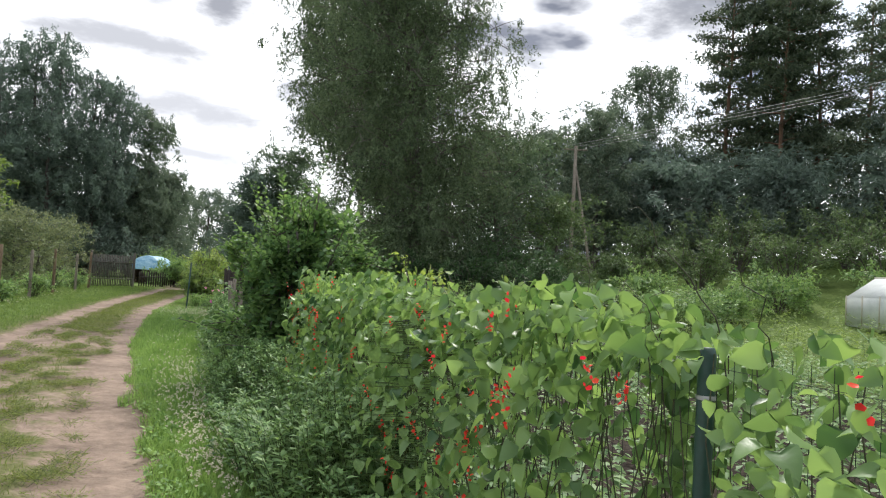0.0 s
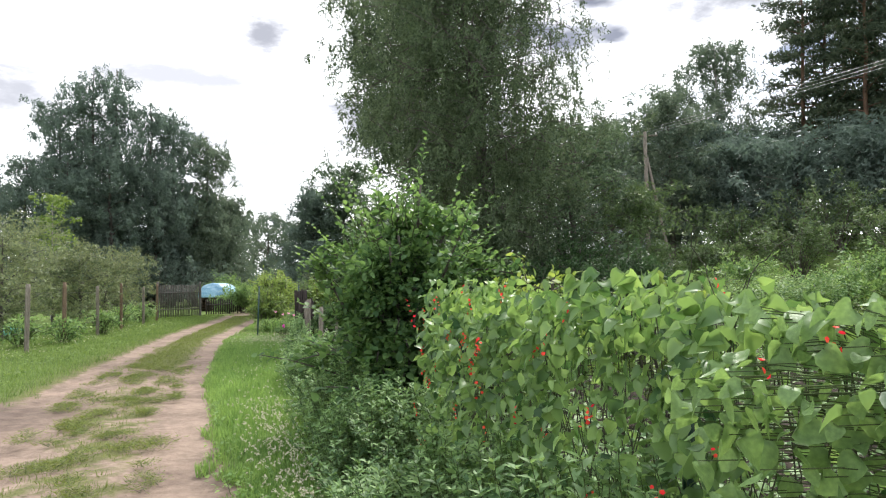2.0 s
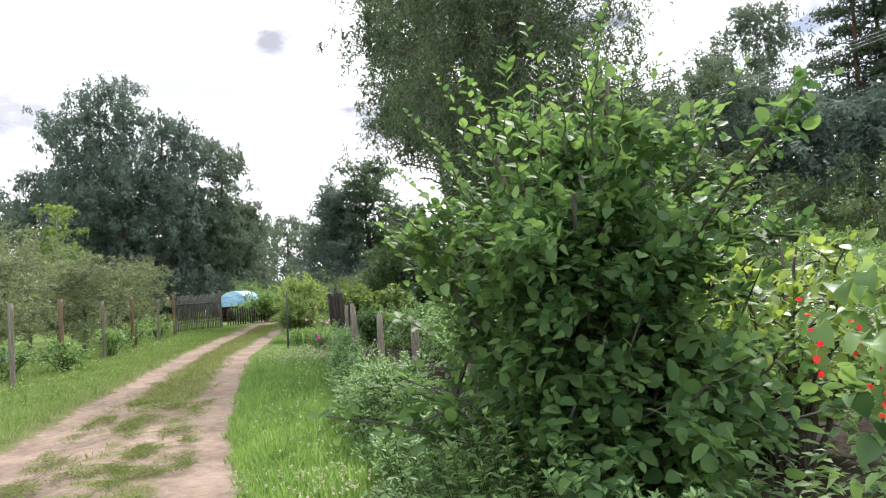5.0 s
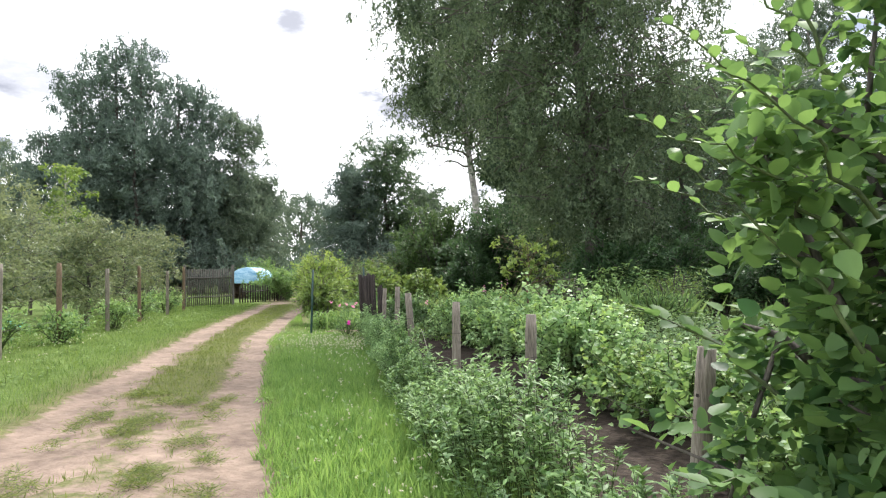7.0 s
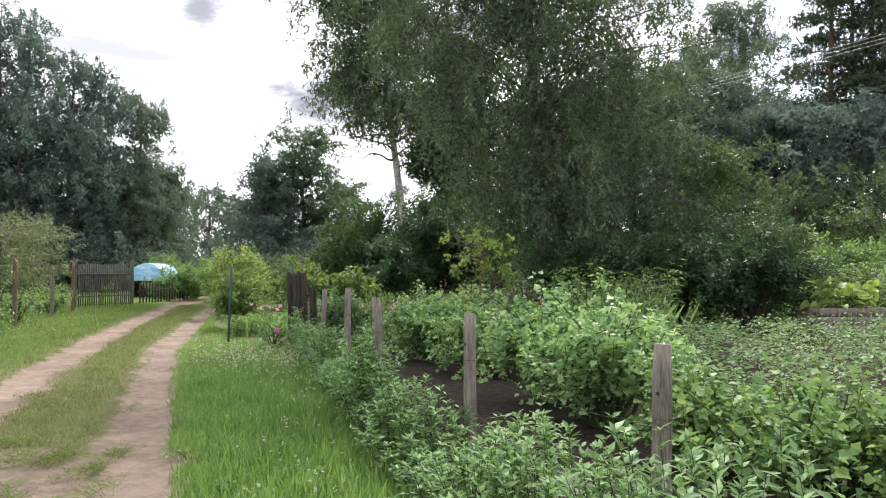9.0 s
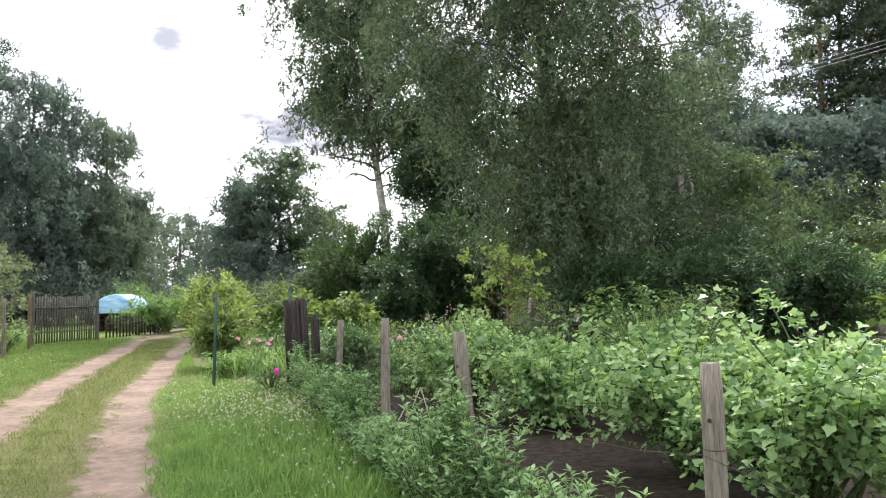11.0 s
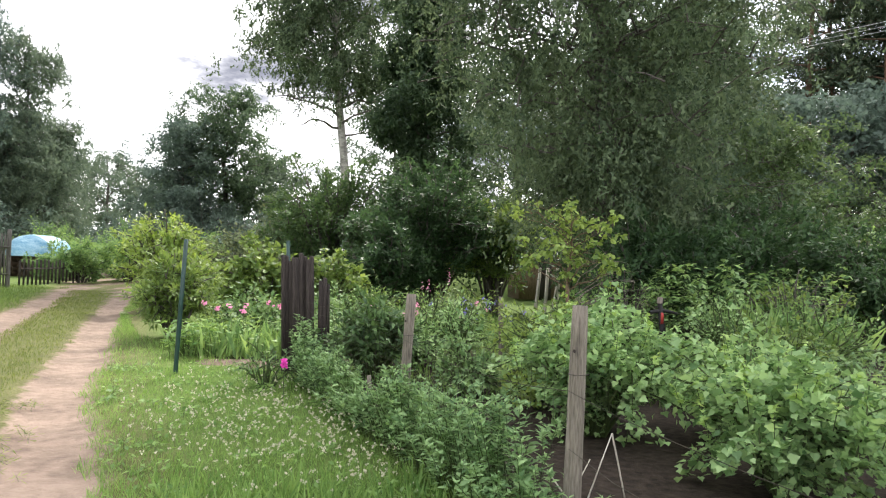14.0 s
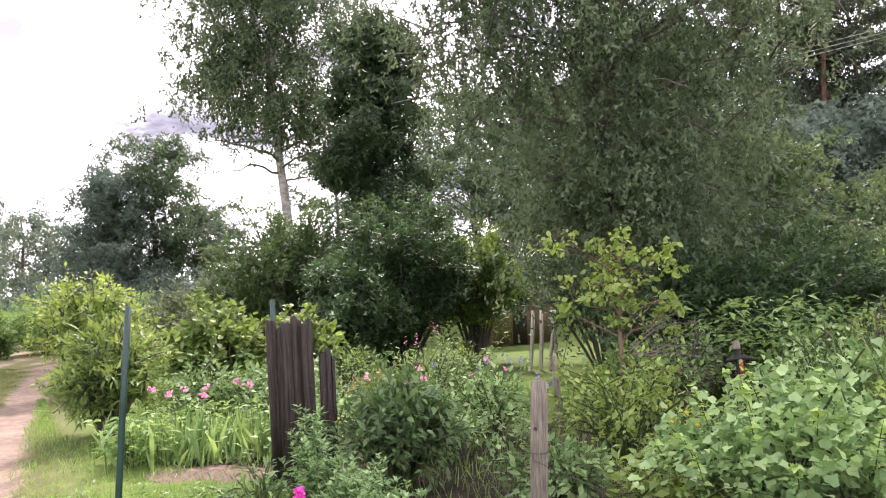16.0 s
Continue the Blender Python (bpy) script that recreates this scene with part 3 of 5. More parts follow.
    piece("branchwork", *join(*limb_parts), bark, root)
    v, f = scatter(shape, pos, way, up, leaf * rng.uniform(0.6, 1.35, leaves))
    piece("crown", v, f, mat, root)
    return root


def pine(at, height, radius, label, leaves=6000, base=0.45):
    """A tall pine: bare lower trunk, flat tiers of needles with gaps between them."""
    z0 = float(hill(at[0], at[1])) - 0.05
    root = thing("pine_tree", (at[0], at[1], z0), label, "tree", "pines on the bank")
    line = bent((0, 0, 0), (rng.normal(0, 0.4), rng.normal(0, 0.4), height), 0, 9, 0.06)
    parts, cen = [], []
    for k in range(30):
        h = base + (0.99 - base) * (k + rng.uniform(0, 1)) / 30
        p0 = line[int(h * 8)] * (1 - h * 8 % 1) + line[min(int(h * 8) + 1, 8)] * (h * 8 % 1)
        ln = 1.15 * radius * (1.05 - 0.75 * ((h - base) / (1 - base)) ** 1.4) * rng.uniform(0.55, 1.1)
        az = k * 2.4 + rng.uniform(-0.5, 0.5)
        lb = bent(p0, p0 + np.array([math.cos(az) * ln, math.sin(az) * ln, ln * rng.uniform(-0.05, 0.28)]), 0.1, 5, 0.05)
        parts.append(tube(lb, np.linspace(0.07, 0.015, 5), 4))
        cen += [lb[2] * (1 - u) + lb[4] * u + rng.normal(0, ln * 0.13, 3) * np.array([1, 1, 0.35]) for u in np.linspace(0.1, 1.05, 9)]
    for k in range(8):
        h = rng.uniform(0.2, base)
        p0 = line[int(h * 8)]
        az = rng.uniform(0, 6.28)
        parts.append(tube(bent(p0, p0 + np.array([math.cos(az), math.sin(az), -0.1]) * rng.uniform(0.5, 1.6), 0.05, 4), np.linspace(0.035, 0.008, 4), 3))
    cen = np.array(cen)
    pick = rng.integers(0, len(cen), leaves)
    pos = cen[pick] + rng.normal(0, 1, (leaves, 3)) * np.array([0.48, 0.48, 0.15])
    way = rng.normal(0, 1, (leaves, 3)) + np.array([0, 0, 0.4])
    piece("trunk", *tube(line, np.linspace(0.24, 0.05, 9), 8), PINE_BARK, root, smooth=True)
    piece("branchwork", *join(*parts), PINE_BARK, root)
    piece("crown", *scatter(NEEDLES, pos, way, rng.normal(0, 1, (leaves, 3)), 0.33 * rng.uniform(0.6, 1.3, leaves)), L_PINE, root)
    return root


def bush(at, radius, height, label, mat, shape=OVAL, leaf=0.09, leaves=1500, name="bush", category="bush", group="", stems=14, out=0.55, flat=1.0, top_light=0.0,
         low=0.12, ground=None):
    """Stems that fan out of one root, leafy from low down, densest near the outside, with an uneven outline."""
    z0 = float(hill(at[0], at[1])) if ground is None else ground
    root = thing(name, (at[0], at[1], z0 - 0.02), label, category, group)
    parts, lines = [], []
    for k in range(stems):
        az = k * 2.4 + rng.uniform(-0.5, 0.5)
        rr = radius * math.sqrt((k + 0.5) / stems) * rng.uniform(0.75, 1.08)
        hh = height * (1 - 0.5 * (rr / radius) ** 2) * rng.uniform(0.78, 1.04)
        e = np.array([math.cos(az) * rr, math.sin(az) * rr * flat, hh])
        line = bent(e * np.array([0.12, 0.12, 0]), e, 0, 7, radius * 0.02)
        line[:, 2] += 0.12 * height * np.sin(np.linspace(0, np.pi, 7))
        lines.append(line)
        parts.append(tube(line, np.linspace(0.012, 0.004, 7) * (1 + height * 0.6), 4))
        for q in range(4):
            c = line[2 + q]
            tw = rng.normal(0, 1, 3) * radius * 0.24 + np.array([math.cos(az), math.sin(az), 0.5]) * radius * 0.12
            lines.append(bent(c, c + tw, 0.02, 7))
            parts.append(tube(lines[-1][::3], np.linspace(0.006, 0.003, 3) * (1 + height * 0.5), 3))
    lines = np.array(lines)
    li = rng.integers(0, len(lines), leaves)
    u = low + (1 - low) * rng.uniform(0, 1, leaves) ** out
    i = np.minimum((u * 6).astype(int), 5)
    fr = (u * 6 - i)[:, None]
    pos = lines[li, i] * (1 - fr) + lines[li, i + 1] * fr
    outward = unit(pos * np.array([1, 1, 0.4]) + 1e-3)
    way = outward * 0.8 + rng.normal(0, 0.75, (leaves, 3)) + np.array([0, 0, -0.15])
    pos = pos + unit(way) * leaf * 0.3 + rng.normal(0, radius * 0.05, (leaves, 3))
    pos[:, 2] = np.maximum(pos[:, 2], 0.03)
    up = outward * 0.5 + rng.normal(0, 0.45, (leaves, 3)) + np.array([0, 0, 0.9])
    piece("branchwork", *join(*parts), STEM if height < 1.3 else BARK, root)
    piece("foliage", *scatter(shape, pos, way, up, leaf * rng.uniform(0.55, 1.25, leaves)), mat, root)
    return root


def cam_at(az, d, origin=(-3.3, 7.1)):
    return origin[0] + d * math.sin(radians(az)), origin[1] + d * math.cos(radians(az))


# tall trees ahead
for az, d, h, r, m in ((-33.8, 66, 19.2, 3.3, L_HAZEDARK), (-31.6, 65, 21.6, 3.4, L_HAZEDARK), (-29.9, 65.5, 22.0, 3.3, L_HAZEDARK), (-27.4, 65, 18.6, 3.0, L_HAZEDARK), (-25.6, 66, 18.6, 2.9, L_HAZEDARK), (-23.0, 67, 16.6, 2.7, L_HAZEFAR), (-36.2, 67, 13.5, 3.2, L_HAZEDARK), (-30.4, 62.5, 14.5, 3.6, L_HAZEDARK), (-27.0, 63, 12.5, 3.4, L_HAZEDARK), (-33.4, 63, 12.8, 3.6, L_HAZEDARK), (-21.4, 69, 11.0, 2.5, L_HAZEFAR), (-24.0, 65, 10.5, 2.8, L_HAZEFAR)):
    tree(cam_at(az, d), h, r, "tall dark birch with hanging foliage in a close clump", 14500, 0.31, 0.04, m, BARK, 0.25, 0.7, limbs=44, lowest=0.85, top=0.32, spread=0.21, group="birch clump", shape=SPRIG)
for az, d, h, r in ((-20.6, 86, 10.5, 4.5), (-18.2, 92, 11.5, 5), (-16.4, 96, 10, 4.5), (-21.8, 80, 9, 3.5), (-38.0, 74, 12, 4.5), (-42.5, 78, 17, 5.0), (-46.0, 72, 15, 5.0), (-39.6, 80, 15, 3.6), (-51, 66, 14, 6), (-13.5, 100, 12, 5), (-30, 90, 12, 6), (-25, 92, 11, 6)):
    tree(cam_at(az, d), h, r, "distant grey-green broadleaf tree in the tree line", 6000, 0.42, 0.02, L_HAZEFAR, BARK, 0.25, 0.4, limbs=30, lowest=0.9, top=0.2, group="far tree line", shape=SPRIG)
tree(cam_at(-14.0, 58), 9.5, 3.4, "rounded dark green tree beyond the garden", 16000, 0.30, 0.03, L_HAZEDARK, BARK, 0.2, 0.1, limbs=36, lowest=0.9, top=0.15, shape=SPRIG)
tree(cam_at(-11.3, 60), 12.3, 3.9, "dark broadleaf tree with a rounded crown", 22000, 0.30, 0.03, L_TREE, BARK, 0.24, 0.15, limbs=40, lowest=0.9, top=0.15, shape=SPRIG)
tree(cam_at(-8.2, 64), 8.8, 3.0, "grey-green tree behind a leaning birch", 12000, 0.32, 0.03, L_HAZEFAR, BARK, 0.2, 0.2, limbs=30, lowest=0.9, top=0.2, shape=SPRIG)
bare = tree((-6.6, 55.5), 25.5, 6.2, "tall birch with a bare pale lower trunk and hanging twigs", 52000, 0.30, 0.40, L_BIRCH, BIRCH, 0.30, 0.85, (-1.6, 0), limbs=54, top=0.4, lowest=0.62, spread=0.10, shape=SPRIG)
for z, dx, dy, dz in ((9.4, -3.6, -0.4, 0.9), (8.8, -2.6, 0.6, 0.2), (9.0, 2.4, -0.5, 0.9), (8.1, 1.5, 0.4, 0.3), (9.9, 3.2, 0.5, 0.6), (10.3, -2.9, -0.8, -0.3)):
    x0 = -1.6 * z / 25.5
    piece("bare_limb", *tube(bent((x0, 0, z), (x0 + dx, dy, z + dz), 0.25, 7, 0.09), np.linspace(0.085, 0.02, 7), 5), BARK, bare, "bare dark lower limb")
tree((-3.4, 45.0), 13.2, 2.5, "dark dense upright tree wrapped in leaves", 30000, 0.30, 0.06, L_DEEP, BARK, 0.2, 0.25, limbs=44, lowest=0.9, top=0.3, shape=SPRIG)
tree((-1.0, 29.1), 16.5, 4.2, "large old birch with a wide weeping crown", 112000, 0.145, 0.17, L_BIRCH, BARK, 0.26, 0.9, (-1.5, 0), limbs=120, lowest=0.5, knee=0.24, limb=0.16, top=0.5, spread=0.085, shape=SPRIG)
tree((2.4, 33.5), 8.4, 3.3, "dense green broadleaf tree behind a weeping birch", 17000, 0.19, 0.04, L_TREE, BARK, 0.18, 0.2, limbs=44, lowest=1.0, shape=SPRIG)
tree((5.2, 33.0), 5.4, 2.4, "green broadleaf sapling thicket at the bank's foot", 8000, 0.17, 0.04, L_THICKET, BARK, 0.12, 0.2, limbs=28, lowest=1.0, shape=SPRIG)
tree((6.8, 50.0), 10.0, 4.0, "mid-green broadleaf tree beside a power pole", 11000, 0.31, 0.04, L_HAZEFAR, BARK, 0.2, 0.2, limbs=34, lowest=1.0, shape=SPRIG)
tree((2.5, 52.0), 10.5, 4.0, "mid-green broadleaf tree in the wood's edge", 10000, 0.31, 0.04, L_TREE, BARK, 0.2, 0.2, limbs=34, lowest=1.0, shape=SPRIG)
tree((10.2, 48.5), 10.5, 3.0, "spreading green tree behind a power pole", 10000, 0.31, 0.05, L_HAZEFAR, BARK, 0.2, 0.1, limbs=34, lowest=1.0, shape=SPRIG)
tree((16.4, 58.5), 16.0, 3.6, "tall grey-green birch above the wood", 17000, 0.29, 0.1, L_HAZEFAR, BIRCH, 0.25, 0.6, limbs=44, lowest=0.8, top=0.15, shape=SPRIG)
tree((13.4, 59.5), 12.5, 3.0, "grey-green birch beside a taller one", 9000, 0.30, 0.1, L_HAZEFAR, BIRCH, 0.22, 0.6, limbs=34, lowest=0.8, top=0.15, shape=SPRIG)
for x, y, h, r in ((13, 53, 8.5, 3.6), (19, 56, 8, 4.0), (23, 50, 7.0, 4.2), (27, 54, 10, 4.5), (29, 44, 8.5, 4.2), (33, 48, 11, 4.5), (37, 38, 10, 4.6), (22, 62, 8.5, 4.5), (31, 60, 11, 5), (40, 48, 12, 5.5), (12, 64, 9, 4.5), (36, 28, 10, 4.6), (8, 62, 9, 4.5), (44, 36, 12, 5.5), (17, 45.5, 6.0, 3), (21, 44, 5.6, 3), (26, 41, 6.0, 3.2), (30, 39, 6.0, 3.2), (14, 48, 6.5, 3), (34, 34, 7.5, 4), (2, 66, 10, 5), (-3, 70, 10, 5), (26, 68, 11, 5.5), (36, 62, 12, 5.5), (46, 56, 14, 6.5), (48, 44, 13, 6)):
    tree((x, y), h, r, "dark broadleaf tree in the wood on the bank", 4200, 0.44, 0.02, L_HAZEFAR if h > 9.5 else L_HAZEDARK, BARK, 0.22, 0.15, limbs=28, lowest=1.0, top=0.15, group="wood on the bank", shape=SPRIG)
for x, y, h, r in ((21.6, 55.6, 21.5, 3.3), (24.6, 53.0, 20.5, 3.2), (26.6, 54.6, 22.5, 3.3), (23.9, 56.4, 24.0, 3.5), (25.9, 57.4, 22.5, 3.4), (28.2, 53.5, 20.5, 3.2), (32.6, 55.0, 21, 3.3), (35.5, 50.5, 20, 3.3), (30.6, 47.2, 19, 3.2), (39.5, 46.5, 20, 3.4), (38.0, 40.0, 18.5, 3.2)):
    pine((x, y), h, r, "tall pine with a bare reddish trunk and tiered dark needles", 7500, 0.32)
tree((28.6, 38.5), 13.0, 3.4, "birch with hanging twigs at the wood's edge", 10000, 0.28, 0.2, L_HAZEFAR, BIRCH, 0.2, 0.6, limbs=36, lowest=0.6, shape=SPRIG)

# bushes of the wood's edge
for x, y, r, h in ((13.2, 36.5, 2.3, 2.9), (10.2, 39.5, 2.0, 2.2), (17.0, 34.5, 2.6, 3.2), (20.5, 33.0, 2.4, 3.0), (24.5, 31, 2.8, 3.4), (14.5, 30.5, 1.9, 1.6), (9.5, 33.5, 1.7, 1.8), (17, 41, 3, 3.8), (22, 38.5, 3, 3.6), (27, 36, 3, 3.8), (31.5, 31.5, 3.2, 3.8), (12.5, 43, 2.6, 3.2), (36, 27, 3.2, 3.6), (11.5, 29.0, 1.5, 1.4), (18.5, 28.5, 1.8, 1.7), (5.4, 31.5, 1.8, 2.2)):
    bush((x, y), r, h, "dense green thicket bush at the foot of the wood", L_WEED if h < 2.0 else L_THICKET, SPRIG, 0.21, 3600, group="thicket on the bank", stems=18)
bush((-6.9, 36.8), 2.2, 4.3, "large rounded mid-green lilac bush behind the flower garden", L_LILACMID, SPRIG, 0.18, 17000, stems=40, low=0.04)
bush((-4.3, 34.6), 2.0, 4.3, "large dark green lilac bush behind the flower garden", L_LILAC, SPRIG, 0.18, 17000, stems=40, low=0.04)
bush((-5.4, 33.4), 1.5, 2.3, "young dark green lilac growth before larger bushes", L_LILAC, SPRIG, 0.17, 9000, stems=30, low=0.02, out=0.8)
bush((-8.4, 37.5), 1.3, 2.6, "rounded grey-green bush beside larger lilacs", L_APPLE, SPRIG, 0.18, 6000, stems=26)
bush((-2.35, 34.9), 1.35, 3.9, "yellow-green bush beside a dark lilac", L_BRIGHTBUSH, SPRIG, 0.17, 8000, stems=24, low=0.3)
bush((-9.2, 40.5), 2.2, 2.4, "grey-green bush beyond the garden", L_APPLE, MID, 0.16, 5000, stems=22)
bush((-13.2, 46.5), 1.8, 2.2, "light green bush where the track ends", L_APPLE, MID, 0.16, 2200, stems=16)
for x, y, r, h in ((-17.2, 45.6, 1.2, 1.7), (-16.2, 48.5, 1.5, 1.9), (-19.0, 48.2, 1.1, 1.1), (-18.4, 54, 2.0, 1.8), (-14.6, 53, 2.2, 2.2), (-22.5, 56, 2.5, 2.3)):
    bush((x, y), r, h, "low rounded green bush by the end of the track", L_WEED, SPRIG, 0.19, 4200, group="bushes at the track's end")
bush((3.5, 26.9), 1.75, 2.45, "dark green rounded bush at the back of the garden", L_LILAC, SPRIG, 0.15, 15000, stems=40, low=0.03)
bush((-9.25, 26.9), 0.68, 1.5, "leafy light green shrub at the corner of the garden", L_BRIGHTBUSH, LANCE, 0.14, 5200, stems=34, low=0.03)
bush((-10.7, 32.2), 1.15, 2.4, "tall yellow-green shrub beside the track", L_LIME, MID, 0.105, 6800, stems=28, low=0.04)
bush((-8.3, 30.6), 1.1, 1.7, "broad-leaved vine bush at the garden's end", L_BRIGHTBUSH, BROAD, 0.12, 3600, stems=26, low=0.04)
bush((-6.9, 31.0), 0.9, 1.6, "broad-leaved vine bush beside a green stake", L_BRIGHTBUSH, BROAD, 0.12, 2600, stems=22, low=0.04)

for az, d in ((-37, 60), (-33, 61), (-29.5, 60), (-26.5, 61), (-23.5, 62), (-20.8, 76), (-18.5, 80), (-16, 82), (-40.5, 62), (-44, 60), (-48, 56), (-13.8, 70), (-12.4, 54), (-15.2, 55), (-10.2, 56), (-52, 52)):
    bush(cam_at(az, d), 3.4, 3.6 + rng.uniform(-0.5, 0.8), "dark undergrowth bush at the foot of tall trees", L_HAZEDARK, SPRIG, 0.36, 2600, group="undergrowth", stems=20)
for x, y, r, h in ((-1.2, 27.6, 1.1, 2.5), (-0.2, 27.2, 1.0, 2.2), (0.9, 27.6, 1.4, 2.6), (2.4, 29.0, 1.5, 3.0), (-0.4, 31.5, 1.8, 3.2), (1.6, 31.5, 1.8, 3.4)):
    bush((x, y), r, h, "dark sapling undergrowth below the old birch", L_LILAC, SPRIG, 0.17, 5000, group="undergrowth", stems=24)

# orchard
for x, y, h, r in ((-15.8, 19.6, 3.3, 1.7), (-17.0, 23.6, 3.3, 1.6), (-16.6, 27.2, 2.9, 1.4), (-19.6, 30.2, 3.0, 1.4), (-18.4, 16.2, 3.7, 2.0), (-20.5, 20.5, 3.9, 2.0), (-21, 26, 4.2, 2.1), (-22.5, 32.5, 4.2, 2.2), (-24.5, 22, 4.4, 2.4), (-19.8, 34.5, 3.0, 1.5), (-19.0, 25.0, 3.6, 1.7), (-21.0, 38.5, 3.4, 1.8)):
    tree((x, y), h, r, "grey-green apple tree with an open crown", 5000, 0.135, 0.12, L_APPLE, BARK, 0.075, 0.05, limbs=22, lowest=1.0, top=0.5, spread=0.18, name="apple_tree", group="orchard", shape=SPRIG)
tree((-24.5, 37.5), 6.6, 1.7, "young light green birch behind the orchard", 2600, 0.18, 0.1, L_BRIGHTBUSH, BIRCH, 0.07, 0.2, limbs=22, lowest=0.9)
for x, y, r, h in ((-13.7, 19.9, 0.6, 0.9), (-13.4, 21.4, 0.6, 0.8), (-14.6, 25.4, 0.7, 0.9), (-16.2, 29.4, 0.8, 0.9), (-13.4, 16.2, 0.7, 0.7), (-17.5, 33.5, 0.8, 0.9)):
    bush((x, y), r, h, "small green shrub behind the orchard fence", L_WEED, MID, 0.10, 900, group="orchard shrubs")

# ---- things by the track ----
def fence_point(y, off=0.0):
    """A place on the garden's fence line, off metres to its garden side."""
    return along(FENCE, y) + off * 0.93, y + off * 0.36


def round_post(height, radius, lean=(0, 0), sides=10, chip=0.0):
    line = [(lean[0] * t, lean[1] * t, -0.15 + (height + 0.15) * t) for t in (0, 0.3, 0.6, 0.9, 1.0)]
    v, f = tube(line, [radius * 1.05, radius, radius * 0.97, radius * 0.95, radius * 0.86], sides)
    v = v + rng.normal(0, radius * 0.035, v.shape) * np.array([1, 1, 0.2])
    return v, f


# scarlet runner beans on a green net
trellis = thing("bean_trellis", (0.73, 1.93, 0), "green metal posts with dark wire net for beans", "trellis")
T0 = np.array([0.73, 1.93, 0])


for y, h in ((-0.7, 1.36), (1.93, 1.36), (4.45, 1.40), (6.95, 1.4)):
    p = np.array([*fence_point(y), 0])
    v, f = tube([p - T0 + np.array([0, 0, -0.1]), p - T0 + np.array([0, 0, h - 0.02]), p - T0 + np.array([0, 0, h])], [0.024, 0.024, 0.019], 12)
    post = piece("post", v, f, GREENMETAL, trellis, smooth=True)
    piece("wire_tie", *tube([p - T0 + np.array([0, 0, 1.22]), p - T0 + np.array([0, 0, 1.232])], [0.0265, 0.0265], 12), CABLE, post, "pale wire tie")
net = []
for y in np.arange(-0.7, 7.1, 0.055):
    x, yy = fence_point(y)
    net.append(tube([(x, yy, 0.02), (x + rng.normal(0, 0.004), yy, 1.36)] - T0, 0.0012, 3, False))
for z in np.arange(0.12, 1.4, 0.17):
    net.append(tube(np.array([(*fence_point(y), z) for y in (-0.7, 1.93, 4.45, 6.95)]) - T0, 0.0009, 3, False))
tagged(piece("wire_net", *join(*net), NETWIRE, trellis), kind="stuff")

beans = thing("bean_vines", (0.73, 1.93, 0), "runner bean vines with broad leaves and scarlet flowers on a trellis", "climbing plants")
vine = []
tops = []
for k in range(210):
    y = -0.7 + 7.85 * (k + rng.uniform(0, 1)) / 210
    side = rng.choice([-1, 1])
    z1 = rng.uniform(1.15, 1.4)
    pts = []
    for i, t in enumerate(np.linspace(0, 1, 7)):
        x, yy = fence_point(y + 0.1 * math.sin(3 * t + k), 0.04 * math.sin(9 * t + k) + side * 0.03)
        pts.append((x, yy, z1 * t))
    vine.append(tube(np.array(pts) - T0, np.linspace(0.0034, 0.002, 7), 4, False))
    tops.append(pts[-1])
for k in range(30):
    x, y, z = tops[rng.integers(0, len(tops))]
    d = rng.normal(0, 0.12, 2)
    h = rng.uniform(0.15, 0.42)
    line = bent((x, y, z), (x + d[0], y + d[1], z + h), 0.05, 9, 0.012)
    vine.append(tube(line - T0, np.linspace(0.0022, 0.001, 9), 4))
tagged(piece("vine_stem", *join(*vine), DARKSTEM, beans), kind="stuff")
OUT = np.array([-0.93, -0.36, 0.0])


def bean_leaf_places(n, top=False):
    y = rng.uniform(-0.7, 7.15, n)
    thin = (y > 0.95) & (y < 1.95) & (rng.uniform(0, 1, n) < 0.55)
    y = np.where(thin, rng.uniform(2.1, 7.15, n), y)
    thick = 0.22 + 0.10 * np.sin(y * 2.3) + 0.10 * np.sin(y * 5.1 + 1)
    face = np.where(rng.uniform(0, 1, n) < 0.72, -1.0, 1.0)
    z = 0.1 + 1.28 * rng.uniform(0, 1, n) ** 0.62
    z = np.where(rng.uniform(0, 1, n) < 0.26, rng.uniform(1.14, 1.42, n) + 0.06 * np.sin(y * 3.0), z)
    off = face * (0.05 + np.abs(thick) * rng.uniform(0.1, 1, n) * (0.55 + 0.6 * np.sin(np.clip(z / 1.5, 0, 1) * 2.6)))
    off = np.where(z > 1.22, rng.uniform(-0.26, 0.26, n), off)
    off = np.where((np.abs(y - 2.02) < 0.2) & (off < 0) & (z > 0.2) & (z < 1.25), -off, off)
    x = along(FENCE, y) + off * 0.93
    at = np.stack([x, y + off * 0.36, z + 0.05], -1)
    way = rng.normal(0, 0.68, (n, 3)) + np.sign(off)[:, None] * -OUT * 0.45 + np.array([0, 0, -0.75])
    way[:, 2] = np.where(z > 1.22, way[:, 2] * 0.7 - 0.1, way[:, 2])
    up = rng.normal(0, 0.62, (n, 3)) + np.sign(off)[:, None] * -OUT * 0.75 + np.array([0, 0, 0.75])
    return at, way, up


